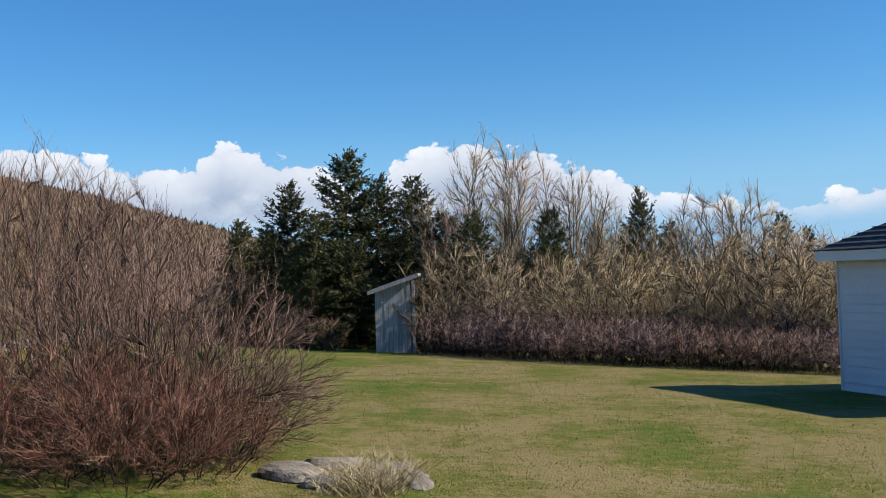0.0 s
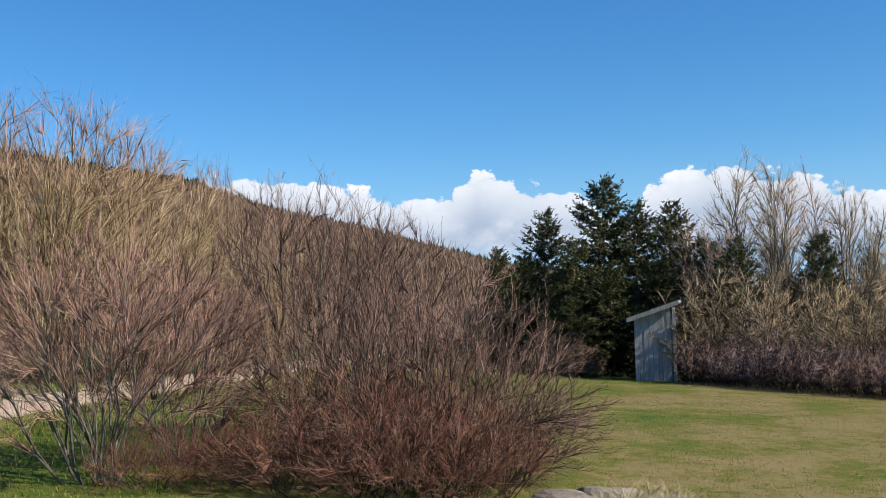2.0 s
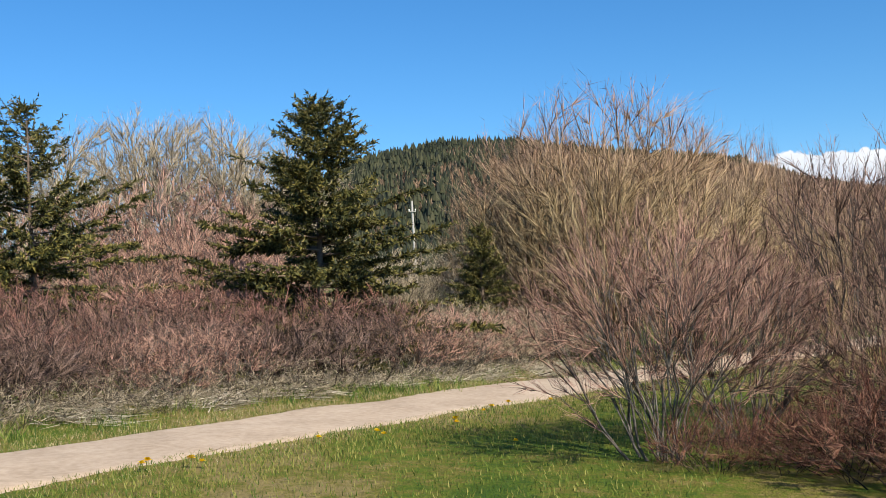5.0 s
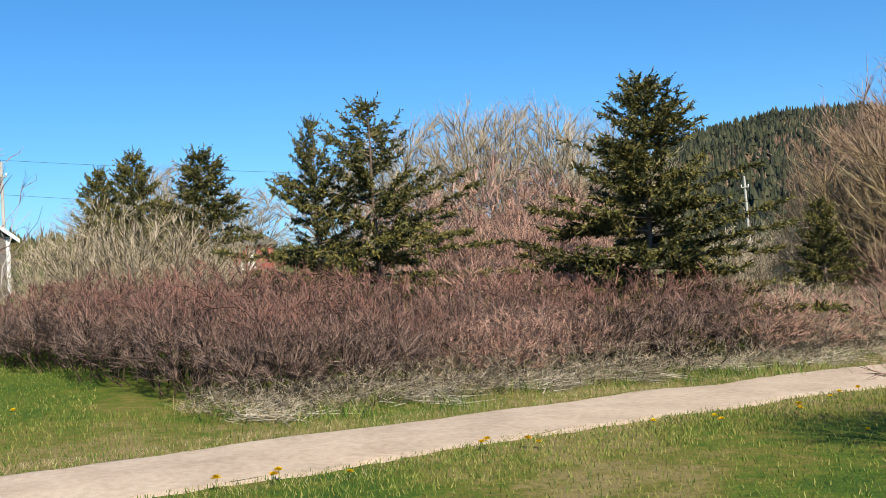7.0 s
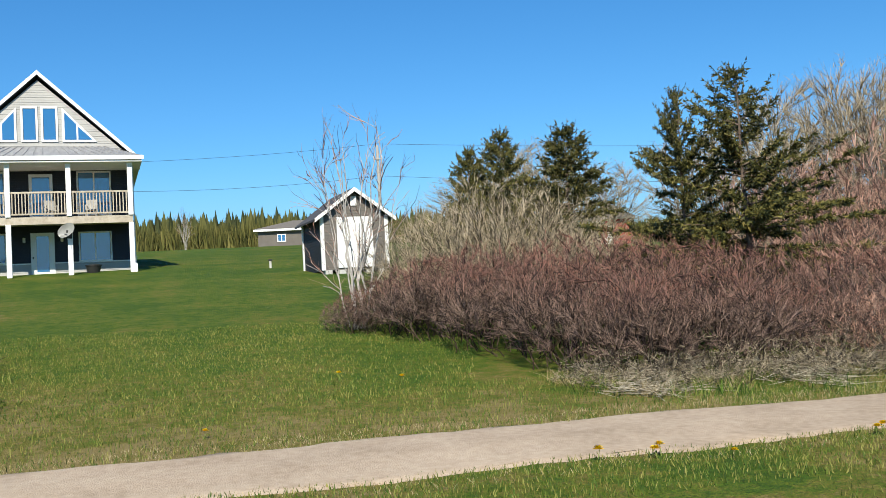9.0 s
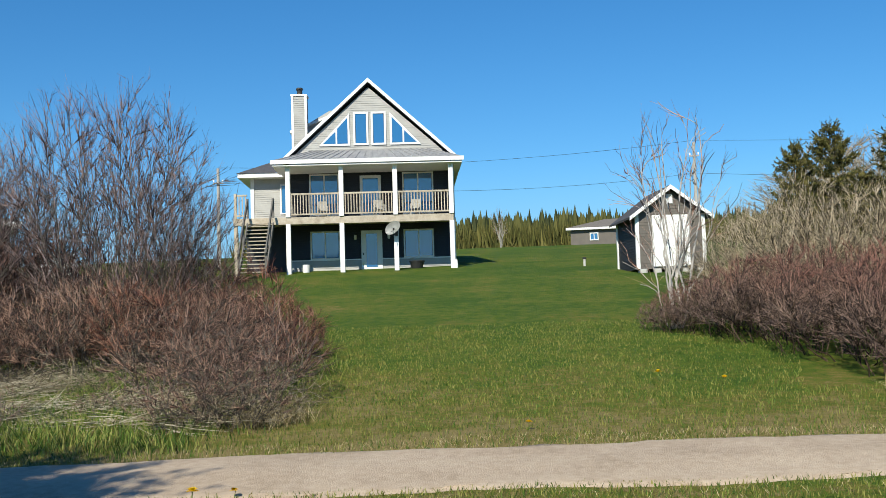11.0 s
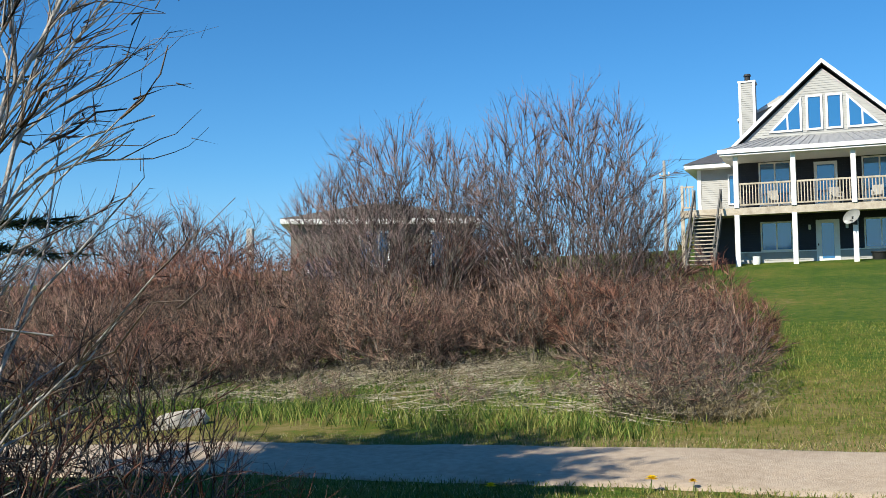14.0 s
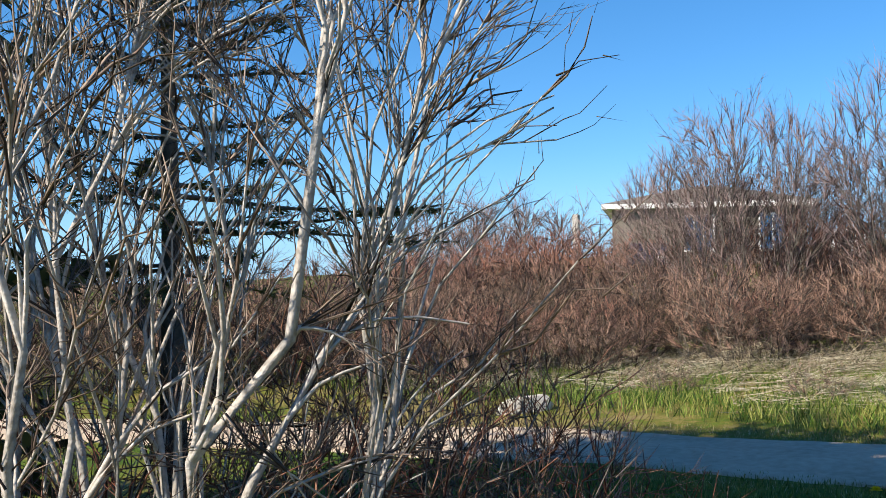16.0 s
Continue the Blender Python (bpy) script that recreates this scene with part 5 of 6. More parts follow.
# chimney and dormer
chimney = part("chimney", boxes((-4.05, -3.28, 4.4, 5.2, 3.0, 9.45)), M_GREYSIDING, house, "light grey sided chimney")
bm = bmesh.new()
siding(bm, -3.95, -3.38, 4.39, 4.0, 9.3)
part("chimney_siding", bm, M_GREYSIDING, chimney)
part("corner_trim", boxes((-4.07, -3.95, 4.36, 4.42, 3.0, 9.45), (-3.38, -3.26, 4.36, 4.42, 3.0, 9.45), (-4.1, -3.23, 4.35, 5.25, 9.45, 9.54)), M_WHITE, chimney)
bm = bmesh.new()
bmesh.ops.create_cone(bm, cap_ends=True, segments=12, radius1=0.14, radius2=0.14, depth=0.36, matrix=Matrix.Translation((-3.66, 4.8, 9.72)))
bmesh.ops.create_cone(bm, cap_ends=True, segments=12, radius1=0.2, radius2=0.16, depth=0.1, matrix=Matrix.Translation((-3.66, 4.8, 9.9)))
part("flue", bm, M_BLACK, chimney, "black flue cap")
bm = prism(bmesh.new(), [(-4.0, 5.6), (-1.0, 5.6), (-1.0, 9.0), (-2.2, 8.95), (-4.0, 7.9)], 5.9, 10.5)
dormer = part("dormer", bm, M_GREYSIDING, house, "grey shed dormer")
part("dormer_roof", prism(bmesh.new(), [(-0.8, 9.12), (-4.3, 7.75), (-4.3, 7.9), (-0.8, 9.2)], 5.7, 10.8), M_WHITE, dormer, "white edged dormer roof")
# side wing with its deck and stair
part("wing_wall", boxes((-6.15, -3.9, 4.2, 10.5, 2.2, 5.2)), M_GREYSIDING, house, "light grey siding wing")
bm = bmesh.new()
siding(bm, -6.15, -3.95, 4.19, 2.65, 4.85)
part("wing_siding", bm, M_GREYSIDING, house)
part("wing_trim", boxes((-6.2, -6.02, 4.13, 4.2, 2.2, 5.2)), M_WHITE, house)
part("wing_soffit", boxes((-6.75, -4.0, 3.5, 10.8, 5.12, 5.34)), M_WHITE, house, "white fascia")
bm = bmesh.new()
v = [bm.verts.new(c) for c in ((-6.8, 3.45, 5.34), (-3.9, 3.45, 5.34), (-3.9, 6.2, 6.3), (-5.4, 6.2, 6.3), (-6.8, 10.8, 5.34), (-5.4, 9.0, 6.3))]
bm.faces.new(v[:4]), bm.faces.new((v[0], v[3], v[5], v[4]))
part("wing_roof", bm, M_SLATE, house, "dark shingled roof")
window(house, "window", -4.62, -4.2, 3.35, 4.75, 4.17, 1)
part("under_deck_wall", boxes((-6.2, -3.96, WALL_Y + 0.3, 4.19, -1.5, 2.47)), M_NAVY, house, "dark wall under the deck")
part("deck_floor", boxes((-6.4, -3.9, WALL_Y, 4.2, 2.48, 2.62)), M_DECKWOOD, house)
for px in (-6.3,):
    part("deck_post", boxes((px - 0.08, px + 0.08, -0.05, 0.11, -0.8, 2.35)), M_DECKWOOD, house)
    part("deck_post", boxes((px - 0.06, px + 0.06, -0.1, 0.02, 2.6, 3.85)), M_DECKWOOD, house)
stair = part("stair", boxes((-5.72, -4.55, -0.14, 0.0, 2.40, 2.64)), M_DECKWOOD, house, "steep weathered wooden stair")
N = 13
for i in range(N):
    z = 2.46 - (i + 1) * 0.19
    y = -0.12 - i * 0.215
    part("tread", boxes((-5.68, -4.6, y - 0.25, y, z - 0.04, z)), M_DECKWOOD, stair)
for sx in (-5.74, -4.54):
    part("stringer", beam(bmesh.new(), (sx, 0.0, 2.38), (sx, -3.0, -0.35), 0.06, 0.26), M_STAIR, stair)
    part("handrail", beam(bmesh.new(), (sx, 0.0, 3.50), (sx, -2.9, 0.72), 0.06, 0.22), M_STAIR, stair, "dark grey plank handrail")
    for y in (0.0, -1.4, -2.8):
        z = 2.4 + y * 0.93
        part("stair_post", boxes((sx - 0.05, sx + 0.05, y - 0.05, y + 0.05, z - 0.2, z + 1.2)), M_STAIR, stair)
# gutter pipe on the corner
part("downpipe", beam(bmesh.new(), (4.04, 0.2, 5.0), (4.04, 0.2, 0.1), 0.06, 0.06), M_WHITE, house)


def dish():
    ob = thing("satellite_dish", *(house.matrix_world @ Vector((1.27, -0.2, 2.0))), "grey satellite dish on a balcony post", "satellite dish", rz=97 - 25)
    bm = bmesh.new()
    rings, n = 5, 20
    vs = [[bm.verts.new((0.40 * r / rings * math.cos(a * 2 * math.pi / n), -0.30 + 0.12 * (r / rings) ** 2 * -1, 0.30 * r / rings * math.sin(a * 2 * math.pi / n) + 0.12 * r / rings * math.cos(a * 2 * math.pi / n))) for a in range(n)] for r in range(1, rings + 1)]
    for r in range(rings - 1):
        for a in range(n):
            bm.faces.new((vs[r][a], vs[r][(a + 1) % n], vs[r + 1][(a + 1) % n], vs[r + 1][a]))
    bm.faces.new(vs[0])
    bmesh.ops.solidify(bm, geom=list(bm.faces), thickness=0.02)
    part("bowl", bm, M_DISH, ob)
    part("arm", beam(bmesh.new(), (0, -0.3, -0.2), (0.1, -0.75, -0.22), 0.03, 0.03), M_BLACK, ob)
    part("mount", boxes((-0.04, 0.04, -0.32, 0.1, -0.35, 0.0)), M_BLACK, ob)


dish()


def place(lx, ly, lz):
    return house.matrix_world @ Vector((lx, ly, lz))


def bucket():
    ob = thing("bucket", *place(-3.15, 1.2, 0.0), "white plastic bucket by the house wall", "bucket")
    bm = bmesh.new()
    bmesh.ops.create_cone(bm, cap_ends=True, segments=16, radius1=0.15, radius2=0.20, depth=0.55, matrix=Matrix.Translation((0, 0, 0.2)))
    part("pail", bm, M_WHITE, ob)
    part("handle", beam(bmesh.new(), (-0.2, 0, 0.48), (0.2, 0, 0.52), 0.015, 0.015), M_BLACK, ob)


def planter():
    ob = thing("planter", *place(2.2, 1.2, 0.0), "dark round planter pot before the window", "planter")
    bm = bmesh.new()
    bmesh.ops.create_cone(bm, cap_ends=True, segments=18, radius1=0.22, radius2=0.36, depth=0.5, matrix=Matrix.Translation((0, 0, 0.25)))
    bmesh.ops.create_cone(bm, cap_ends=True, segments=18, radius1=0.38, radius2=0.38, depth=0.06, matrix=Matrix.Translation((0, 0, 0.50)))
    part("pot", bm, M_BLACK, ob)


def porch_chair(lx, turn):
    ob = thing("porch_chair", *place(lx, 1.1, 2.63), "weathered grey chair on the balcony", "chair", "balcony chairs", rz=97 + turn)
    part("seat", boxes((-0.24, 0.24, -0.22, 0.24, 0.40, 0.44), bevel=0.01), M_OLDWOOD, ob)
    part("backrest", boxes((-0.24, 0.24, 0.22, 0.26, 0.44, 0.92), bevel=0.01), M_OLDWOOD, ob)
    for sx in (-0.22, 0.22):
        part("armrest", boxes((sx - 0.03, sx + 0.03, -0.2, 0.22, 0.62, 0.66)), M_OLDWOOD, ob)
        for sy in (-0.2, 0.22):
            part("leg", boxes((sx - 0.02, sx + 0.02, sy - 0.02, sy + 0.02, 0.0, 0.62 if sy < 0 else 0.42)), M_OLDWOOD, ob)


bucket(), planter()
for lx, turn in ((-2.3, 8), (0.45, 20), (2.2, -8)):
    porch_chair(lx, turn)


def yard_lamp():
    x, y = polar(88.0, 48.0)
    ob = thing("lawn_post", x, y, gzf(x, y), "short grey marker post on the lawn", "post")
    part("post", boxes((-0.05, 0.05, -0.05, 0.05, -0.1, 0.30), bevel=0.01), M_BLOCK, ob)
    part("cap", boxes((-0.09, 0.09, -0.09, 0.09, 0.30, 0.38), bevel=0.02), M_BLACK, ob)


yard_lamp()


def car(az, d, z, rz, paint, label):
    """A parked car: body, cabin, glass, wheels and lamps."""
    x, y = polar(az, d)
    ob = thing("car", x, y, z, label, "car", "parked cars", rz=rz)
    prof = [(-2.2, 0.35), (2.15, 0.35), (2.2, 0.75), (1.9, 0.95), (1.0, 1.02), (0.4, 1.48), (-1.5, 1.50), (-2.1, 1.02), (-2.25, 0.8)]
    bm = prism(bmesh.new(), prof, -0.85, 0.85)
    bmesh.ops.bevel(bm, geom=list(bm.edges), offset=0.05, segments=2, affect="EDGES")
    body = part("body", bm, paint, ob)
    for s in (-1, 1):
        for q in ([(0.82, 1.06), (0.36, 1.42), (-0.42, 1.43), (-0.42, 1.06)], [(-0.5, 1.06), (-0.5, 1.43), (-1.42, 1.43), (-1.85, 1.06)]):
            part("side_window", prism(bmesh.new(), q, s * 0.855 - 0.006, s * 0.855 + 0.006), M_GLASS, body)
        for wx in (-1.4, 1.4):
            bm = bmesh.new()
            bmesh.ops.create_cone(bm, cap_ends=True, segments=20, radius1=0.33, radius2=0.33, depth=0.22, matrix=Matrix.Translation((wx, s * 0.78, 0.33)) @ Matrix.Rotation(radians(90), 4, "X"))
            wheel = part("wheel", bm, M_BLACK, ob, "black tyre")
            bm = bmesh.new()
            bmesh.ops.create_cone(bm, cap_ends=True, segments=12, radius1=0.2, radius2=0.2, depth=0.24, matrix=Matrix.Translation((wx, s * 0.785, 0.33)) @ Matrix.Rotation(radians(90), 4, "X"))
            part("rim", bm, M_DISH, wheel)
        part("headlight", boxes((2.1, 2.2, s * 0.7 - 0.12, s * 0.7 + 0.12, 0.66, 0.8), bevel=0.02), M_WHITE, ob)
    return ob


for az, d, el, rz, paint, label in ((115.4, 50, 3.9, 22, M_WHITE, "white car parked behind the thicket"), (125.4, 52, 4.0, 30, material("blue_car_paint", ((0.012, 0.018, 0.05), (0.016, 0.024, 0.065)), 2, 0.3, spec=0.5), "dark blue car parked before the stone-clad house")):
    x, y = polar(az, d)
    car(az, d, gzf(x, y), rz, paint, label)
x, y = polar(129.5, 34)
gate_post = thing("gate_post", x, y, gzf(x, y), "pale reddish wooden post above the thicket", "post", rz=20)
part("post", boxes((-0.10, 0.10, -0.10, 0.10, -0.3, 1.75 + 34 * math.tan(radians(5.3)) - gzf(x, y)), bevel=0.02), M_POLE, gate_post)


# ---- small shed ----
def small_shed():
    x, y = polar(83.5, 42.0)
    ob = thing("shed", x, y, 3.72, "taupe garden shed with white double doors on blocks", "shed", rz=99)
    part("wall", boxes((-1.3, 1.3, 0.0, 3.2, 0.0, 2.1)), M_TAUPE, ob, "taupe siding wall")
    bm = bmesh.new()
    siding(bm, -1.3, 1.3, -0.004, 0.0, 2.1, 0.105)
    siding(bm, 0, 0, -0.004, 2.1, 3.0, 0.105, clip=lambda z: (-1.3 * (3.05 - z) / 0.95, 1.3 * (3.05 - z) / 0.95))
    part("front_siding", bm, M_TAUPE, ob)
    bm = prism(bmesh.new(), [(-1.3, 2.1), (1.3, 2.1), (0, 3.05)], 0.0, 3.2)
    part("gable", bm, M_TAUPE, ob)
    bm = bmesh.new()
    siding(bm, -3.2, 0, -0.004, 0.0, 2.1, 0.105)
    bmesh.ops.transform(bm, matrix=Matrix.Translation((-1.3, 0, 0)) @ Matrix.Rotation(radians(-90), 4, "Z"), verts=bm.verts)
    part("side_siding", bm, M_NAVY, ob, "dark blue-grey siding")
    for s in (-1, 1):
        part("roof_slope", prism(bmesh.new(), [(0, 3.1), (s * 1.62, 1.92), (s * 1.62, 2.0), (0, 3.2)], -0.28, 3.4), M_SLATE, ob, "dark shingled roof slope")
        part("rake_board", prism(bmesh.new(), [(0, 3.04), (s * 1.64, 1.85), (s * 1.64, 2.0), (0, 3.2)], -0.33, -0.283), M_WHITE, ob)
        part("corner_board", boxes((s * 1.3 - 0.07, s * 1.3 + 0.07, -0.04, 0.06, 0.0, 2.1)), M_WHITE, ob)
        leaf = part("door_leaf", boxes((0.0 if s > 0 else -0.72, 0.72 if s > 0 else 0.0, -0.075, -0.02, 0.08, 2.06)), M_WHITE, ob, "white plank door leaf")
        for k in range(1, 4):
            xx = s * 0.18 * k
            part("batten", boxes((xx - 0.008, xx + 0.008, -0.085, -0.07, 0.1, 2.04)), M_WHITE, leaf)
    part("back_corner", boxes((-1.37, -1.27, 3.12, 3.25, -0.25, 2.1)), M_WHITE, ob)
    part("gable_vent", boxes((-0.12, 0.12, -0.06, -0.01, 2.5, 2.86)), M_WHITE, ob)
    for bx in (-1.1, -0.55, 0.55, 1.1):
        for by in (0.15, 3.0):
            part("block", boxes((bx - 0.14, bx + 0.14, by - 0.2, by + 0.2, -0.5, 0.0), bevel=0.02), M_BLOCK, ob, "pale concrete block")


small_shed()


# ---- weathered privy ----
def privy():
    x, y = polar(2.35, 37.0)
    ob = thing("privy", x, y, gzf(x, y), "weathered grey board privy with a slanting roof", "privy", rz=-4.0)
    ob.rotation_euler = (0, radians(0.5), radians(-4))
    w, d = 0.62, 1.15
    rg = np.random.default_rng(4)
    def top(x):
        return 2.08 + (x + w) / (2 * w) * 0.42
    n = 8
    for i in range(n):
        a, b = -w + i * 2 * w / n, -w + (i + 1) * 2 * w / n
        o = rg.uniform(0, 0.012)
        part("board", prism(bmesh.new(), [(a + 0.004, rg.uniform(-0.1, 0)), (b - 0.004, rg.uniform(-0.1, 0)), (b - 0.004, top(b)), (a + 0.004, top(a))], -o, 0.03 - o), M_OLDWOOD, ob)
    part("back_wall", prism(bmesh.new(), [(-w, 0), (w, 0), (w, top(w)), (-w, top(-w))], d - 0.03, d), M_OLDWOOD, ob)
    part("side_wall", boxes((-w, -w + 0.03, 0.03, d - 0.03, 0, top(-w))), M_OLDWOOD, ob)
    part("side_wall", boxes((w + 0.02, w + 0.05, 0.06, d - 0.03, 0, top(w))), M_OLDWOOD, ob)
    part("corner_post", boxes((w + 0.05, w + 0.14, -0.02, 0.08, -0.1, top(w))), M_OLDWOOD, ob, "pale grey corner board")
    part("roof", prism(bmesh.new(), [(-w - 0.2, top(-w) - 0.04), (w + 0.28, top(w) + 0.12), (w + 0.28, top(w) + 0.22), (-w - 0.2, top(-w) + 0.07)], -0.22, d + 0.2), M_OLDWOOD, ob, "grey board roof")
    for yy in (-0.24, ):
        part("roof_edge", prism(bmesh.new(), [(-w - 0.22, top(-w) - 0.08), (w + 0.30, top(w) + 0.08), (w + 0.30, top(w) + 0.23), (-w - 0.22, top(-w) + 0.07)], yy - 0.025, yy), M_OLDWOOD, ob)
    return ob


privy()


# ---- white building ----
def white_building():
    ob = thing("white_building", 7.15, 19.37, -0.60, "small white clapboard building with a dark hip roof", "outbuilding", rz=-75.8)
    # local x along the wall towards the camera, y into the building
    L, D, H = 5.2, 4.6, 2.36
    part("wall", boxes((0, L, 0.02, D, 0.02, H)), M_WHITESIDING, ob, "white clapboard wall")
    for i in range(15):
        z = 0.0 + i * 0.158
        bm = bmesh.new()
        siding(bm, 0.0, L, 0.016, z, min(z + 0.158, H), 0.158, 0.022)
        part("clapboard", bm, M_WHITESIDING, ob)
    part("corner_board", boxes((-0.03, 0.0, -0.03, 0.12, 0.0, H)), M_WHITESIDING, ob)
    o = 0.28
    part("eave", boxes((-o, L + o, -o, D + o, H - 0.02, H + 0.16)), M_WHITE, ob, "white boxed eave")
    bm = bmesh.new()
    h = 1.5
    c = [bm.verts.new(q) for q in ((-o - 0.03, -o - 0.03, H + 0.17), (L + o + 0.03, -o - 0.03, H + 0.17), (L + o + 0.03, D + o + 0.03, H + 0.17), (-o - 0.03, D + o + 0.03, H + 0.17), (D / 2, D / 2, H + h), (L - D / 2, D / 2, H + h))]
    bm.faces.new((c[0], c[1], c[5], c[4])), bm.faces.new((c[1], c[2], c[5])), bm.faces.new((c[2], c[3], c[4], c[5])), bm.faces.new((c[3], c[0], c[4]))
    roof = part("roof", bm, M_SLATE, ob, "dark shingled hip roof")
    for i in range(14):
        t = i / 14
        x0, x1 = -o - 0.03 + t * (D / 2 + o), L + o + 0.03 - t * (D / 2 + o)
        y = -o - 0.03 + t * (D / 2 + o)
        z = H + 0.17 + t * (h - 0.17)
        part("shingle_strip", boxes((x0, x1, y - 0.005, y + 0.2, z + 0.004, z + 0.022)), M_SLATE, roof)
    part("foundation", boxes((0.05, L - 0.05, 0.06, D, -0.5, 0.02)), M_BLOCK, ob)


white_building()


# ---- further houses ----
def hip_house(name, az, d, z, width, depth, wall_h, roof_h, wall_mat, roof_mat, label, rz, wins):
    x, y = polar(az, d)
    ob = thing(name, x, y, z, label, "house", rz=rz)
    part("wall", boxes((-width / 2, width / 2, 0, depth, -2.0, wall_h)), wall_mat, ob)
    part("fascia", boxes((-width / 2 - 0.5, width / 2 + 0.5, -0.5, depth + 0.5, wall_h - 0.05, wall_h + 0.2)), M_WHITE, ob, "white fascia")
    bm = bmesh.new()
    o = 0.52
    c = [bm.verts.new(q) for q in ((-width / 2 - o, -o, wall_h + 0.21), (width / 2 + o, -o, wall_h + 0.21), (width / 2 + o, depth + o, wall_h + 0.21), (-width / 2 - o, depth + o, wall_h + 0.21), (-width / 2 + depth / 2, depth / 2, wall_h + roof_h), (width / 2 - depth / 2, depth / 2, wall_h + roof_h))]
    bm.faces.new((c[0], c[1], c[5], c[4])), bm.faces.new((c[1], c[2], c[5])), bm.faces.new((c[2], c[3], c[4], c[5])), bm.faces.new((c[3], c[0], c[4]))
    part("roof", bm, roof_mat, ob)
    for x0, x1, z0, z1, n in wins:
        window(ob, "window", x0, x1, z0, z1, -0.02, n, 0.1)
    return ob


hip_house("bungalow", 86.0, 125, 10.1, 11.0, 8.0, 2.4, 1.5, M_TAUPE, M_BROWNROOF, "low grey bungalow with a hip roof up the lawn", 86, ((-3.2, -2.4, 1.2, 1.9, 2), (1.5, 3.6, 0.7, 2.1, 3)))
lh = hip_house("brick_house", 122.4, 56, 4.15, 9.5, 8.0, 3.1, 1.5, material("pale_brick", ((0.13, 0.112, 0.095), (0.20, 0.175, 0.15)), 8, 0.85, 0.2, 30), M_BROWNROOF, "pale stone-clad bungalow behind the thicket", 122, ((-1.1, 0.3, 0.9, 2.6, 3), (2.6, 3.8, 0.9, 2.6, 2)))
x, y = polar(69.6, 82)
rh = thing("red_house", x, y, 5.1, "red house with a white door in the shrubs", "house", rz=70)
part("wall", boxes((-1.0, 1.2, 0, 5, -2, 3.2)), M_REDWALL, rh)
part("white_wall", boxes((-1.9, -1.0, 0.4, 5, -2, 3.1)), M_WHITE, rh)
part("door", boxes((-0.7, -0.1, -0.06, 0.02, 0.6, 2.7)), M_WHITE, rh)
part("roof", prism(bmesh.new(), [(-2.2, 3.1), (1.6, 3.1), (1.6, 3.25), (-0.4, 4.4), (-2.2, 3.25)], -0.4, 5.4), M_BROWNROOF, rh)


# ---- poles and wires ----
def utility_pole(az, d, top, z=None):
    x, y = polar(az, d)
    z0 = gzf(x, y)
    ob = thing("utility_pole", x, y, z0, "pale wooden utility pole carrying wires", "utility pole", "utility poles", rz=az)
    bm = bmesh.new()
    h = top - z0
    bmesh.ops.create_cone(bm, cap_ends=True, segments=10, radius1=0.12, radius2=0.085, depth=h, matrix=Matrix.Translation((0, 0, h / 2)))
    part("pole", bm, M_POLE, ob)
    part("crossarm", boxes((-0.3, 0.3, -0.16, -0.08, h - 0.9, h - 0.83)), M_POLE, ob)
    for k in (-0.25, 0.25):
        part("insulator", boxes((k - 0.04, k + 0.04, -0.15, -0.07, h - 0.8, h - 0.66), bevel=0.01), M_WHITE, ob)
    return Vector((x, y, top))


def wire(p, q, sag, r=0.009):
    n = 16
    pts = np.array([[*(p.lerp(q, i / (n - 1)) - Vector((0, 0, 4 * sag * (i / (n - 1)) * (1 - i / (n - 1)))))] for i in range(n)])[None]
    ob = new("power_line", tubes("power_line", [(pts, np.full((1, n), r))], M_BLACK, 4))
    tagged(ob, "thin dark overhead wire between poles", "wire", "overhead wires")


p1 = utility_pole(43.7, 84, 1.75 + 84 * math.tan(radians(6.2)))
p2 = utility_pole(82.0, 66, 1.75 + 66 * math.tan(radians(9.2)))
p3 = utility_pole(107.3, 62, 1.75 + 62 * math.tan(radians(8.6)))
for dz, sag in ((0.1, 0.5), (-1.9, 0.8)):
    o = Vector((0, 0, dz))
    wire(p2 + o, p3 + o * 0.4, sag), wire(p1 + o, p2 + o, sag)

# ---- grass, reeds, flowers, stones ----
def blades(name, xy, height, width, lean, mat, label, category, seed, base=None):
    """Loose blades, each a bent sliver of two triangles, joined as one cover."""
    rg = np.random.default_rng(seed)
    n = len(xy)
    z = gz(xy[:, 0], xy[:, 1]) if base is None else base
    h = height * rg.uniform(0.5, 1.2, n)
    a, b = rg.uniform(0, 2 * np.pi, n), rg.uniform(0, 2 * np.pi, n)
    w = width * rg.uniform(0.7, 1.3, n)
    l = lean * rg.uniform(0.2, 1.2, n) * h
    ca, sa, cb, sb = np.cos(a) * w, np.sin(a) * w, np.cos(b) * l, np.sin(b) * l
    rise = h * np.clip(1 - lean * 0.25, 0.15, 1)
    rows = []
    for t, k, c in ((0, 1, 0.0), (0.45, 0.75, 0.62)):
        for s in (-1, 1):
            rows.append(np.stack([xy[:, 0] + cb * t + s * k * ca, xy[:, 1] + sb * t + s * k * sa, z - 0.01 + rise * c], 1))
    rows.append(np.stack([xy[:, 0] + cb, xy[:, 1] + sb, z + rise], 1))
    v = np.stack(rows, 1).reshape(-1, 3)
    k = np.arange(n)[:, None] * 5
    f = np.concatenate([k + np.array(t) for t in ((0, 1, 3), (0, 3, 2), (2, 3, 4))])
    return tagged(new(name, mesh_of(name, v, f, mat)), label, category, kind="stuff")


M_BANK = material("bank_grass", ((0.025, 0.06, 0.006), (0.085, 0.155, 0.014), (0.24, 0.25, 0.07)), 0.5, 0.75, island=0.7)
rg = np.random.default_rng(21)


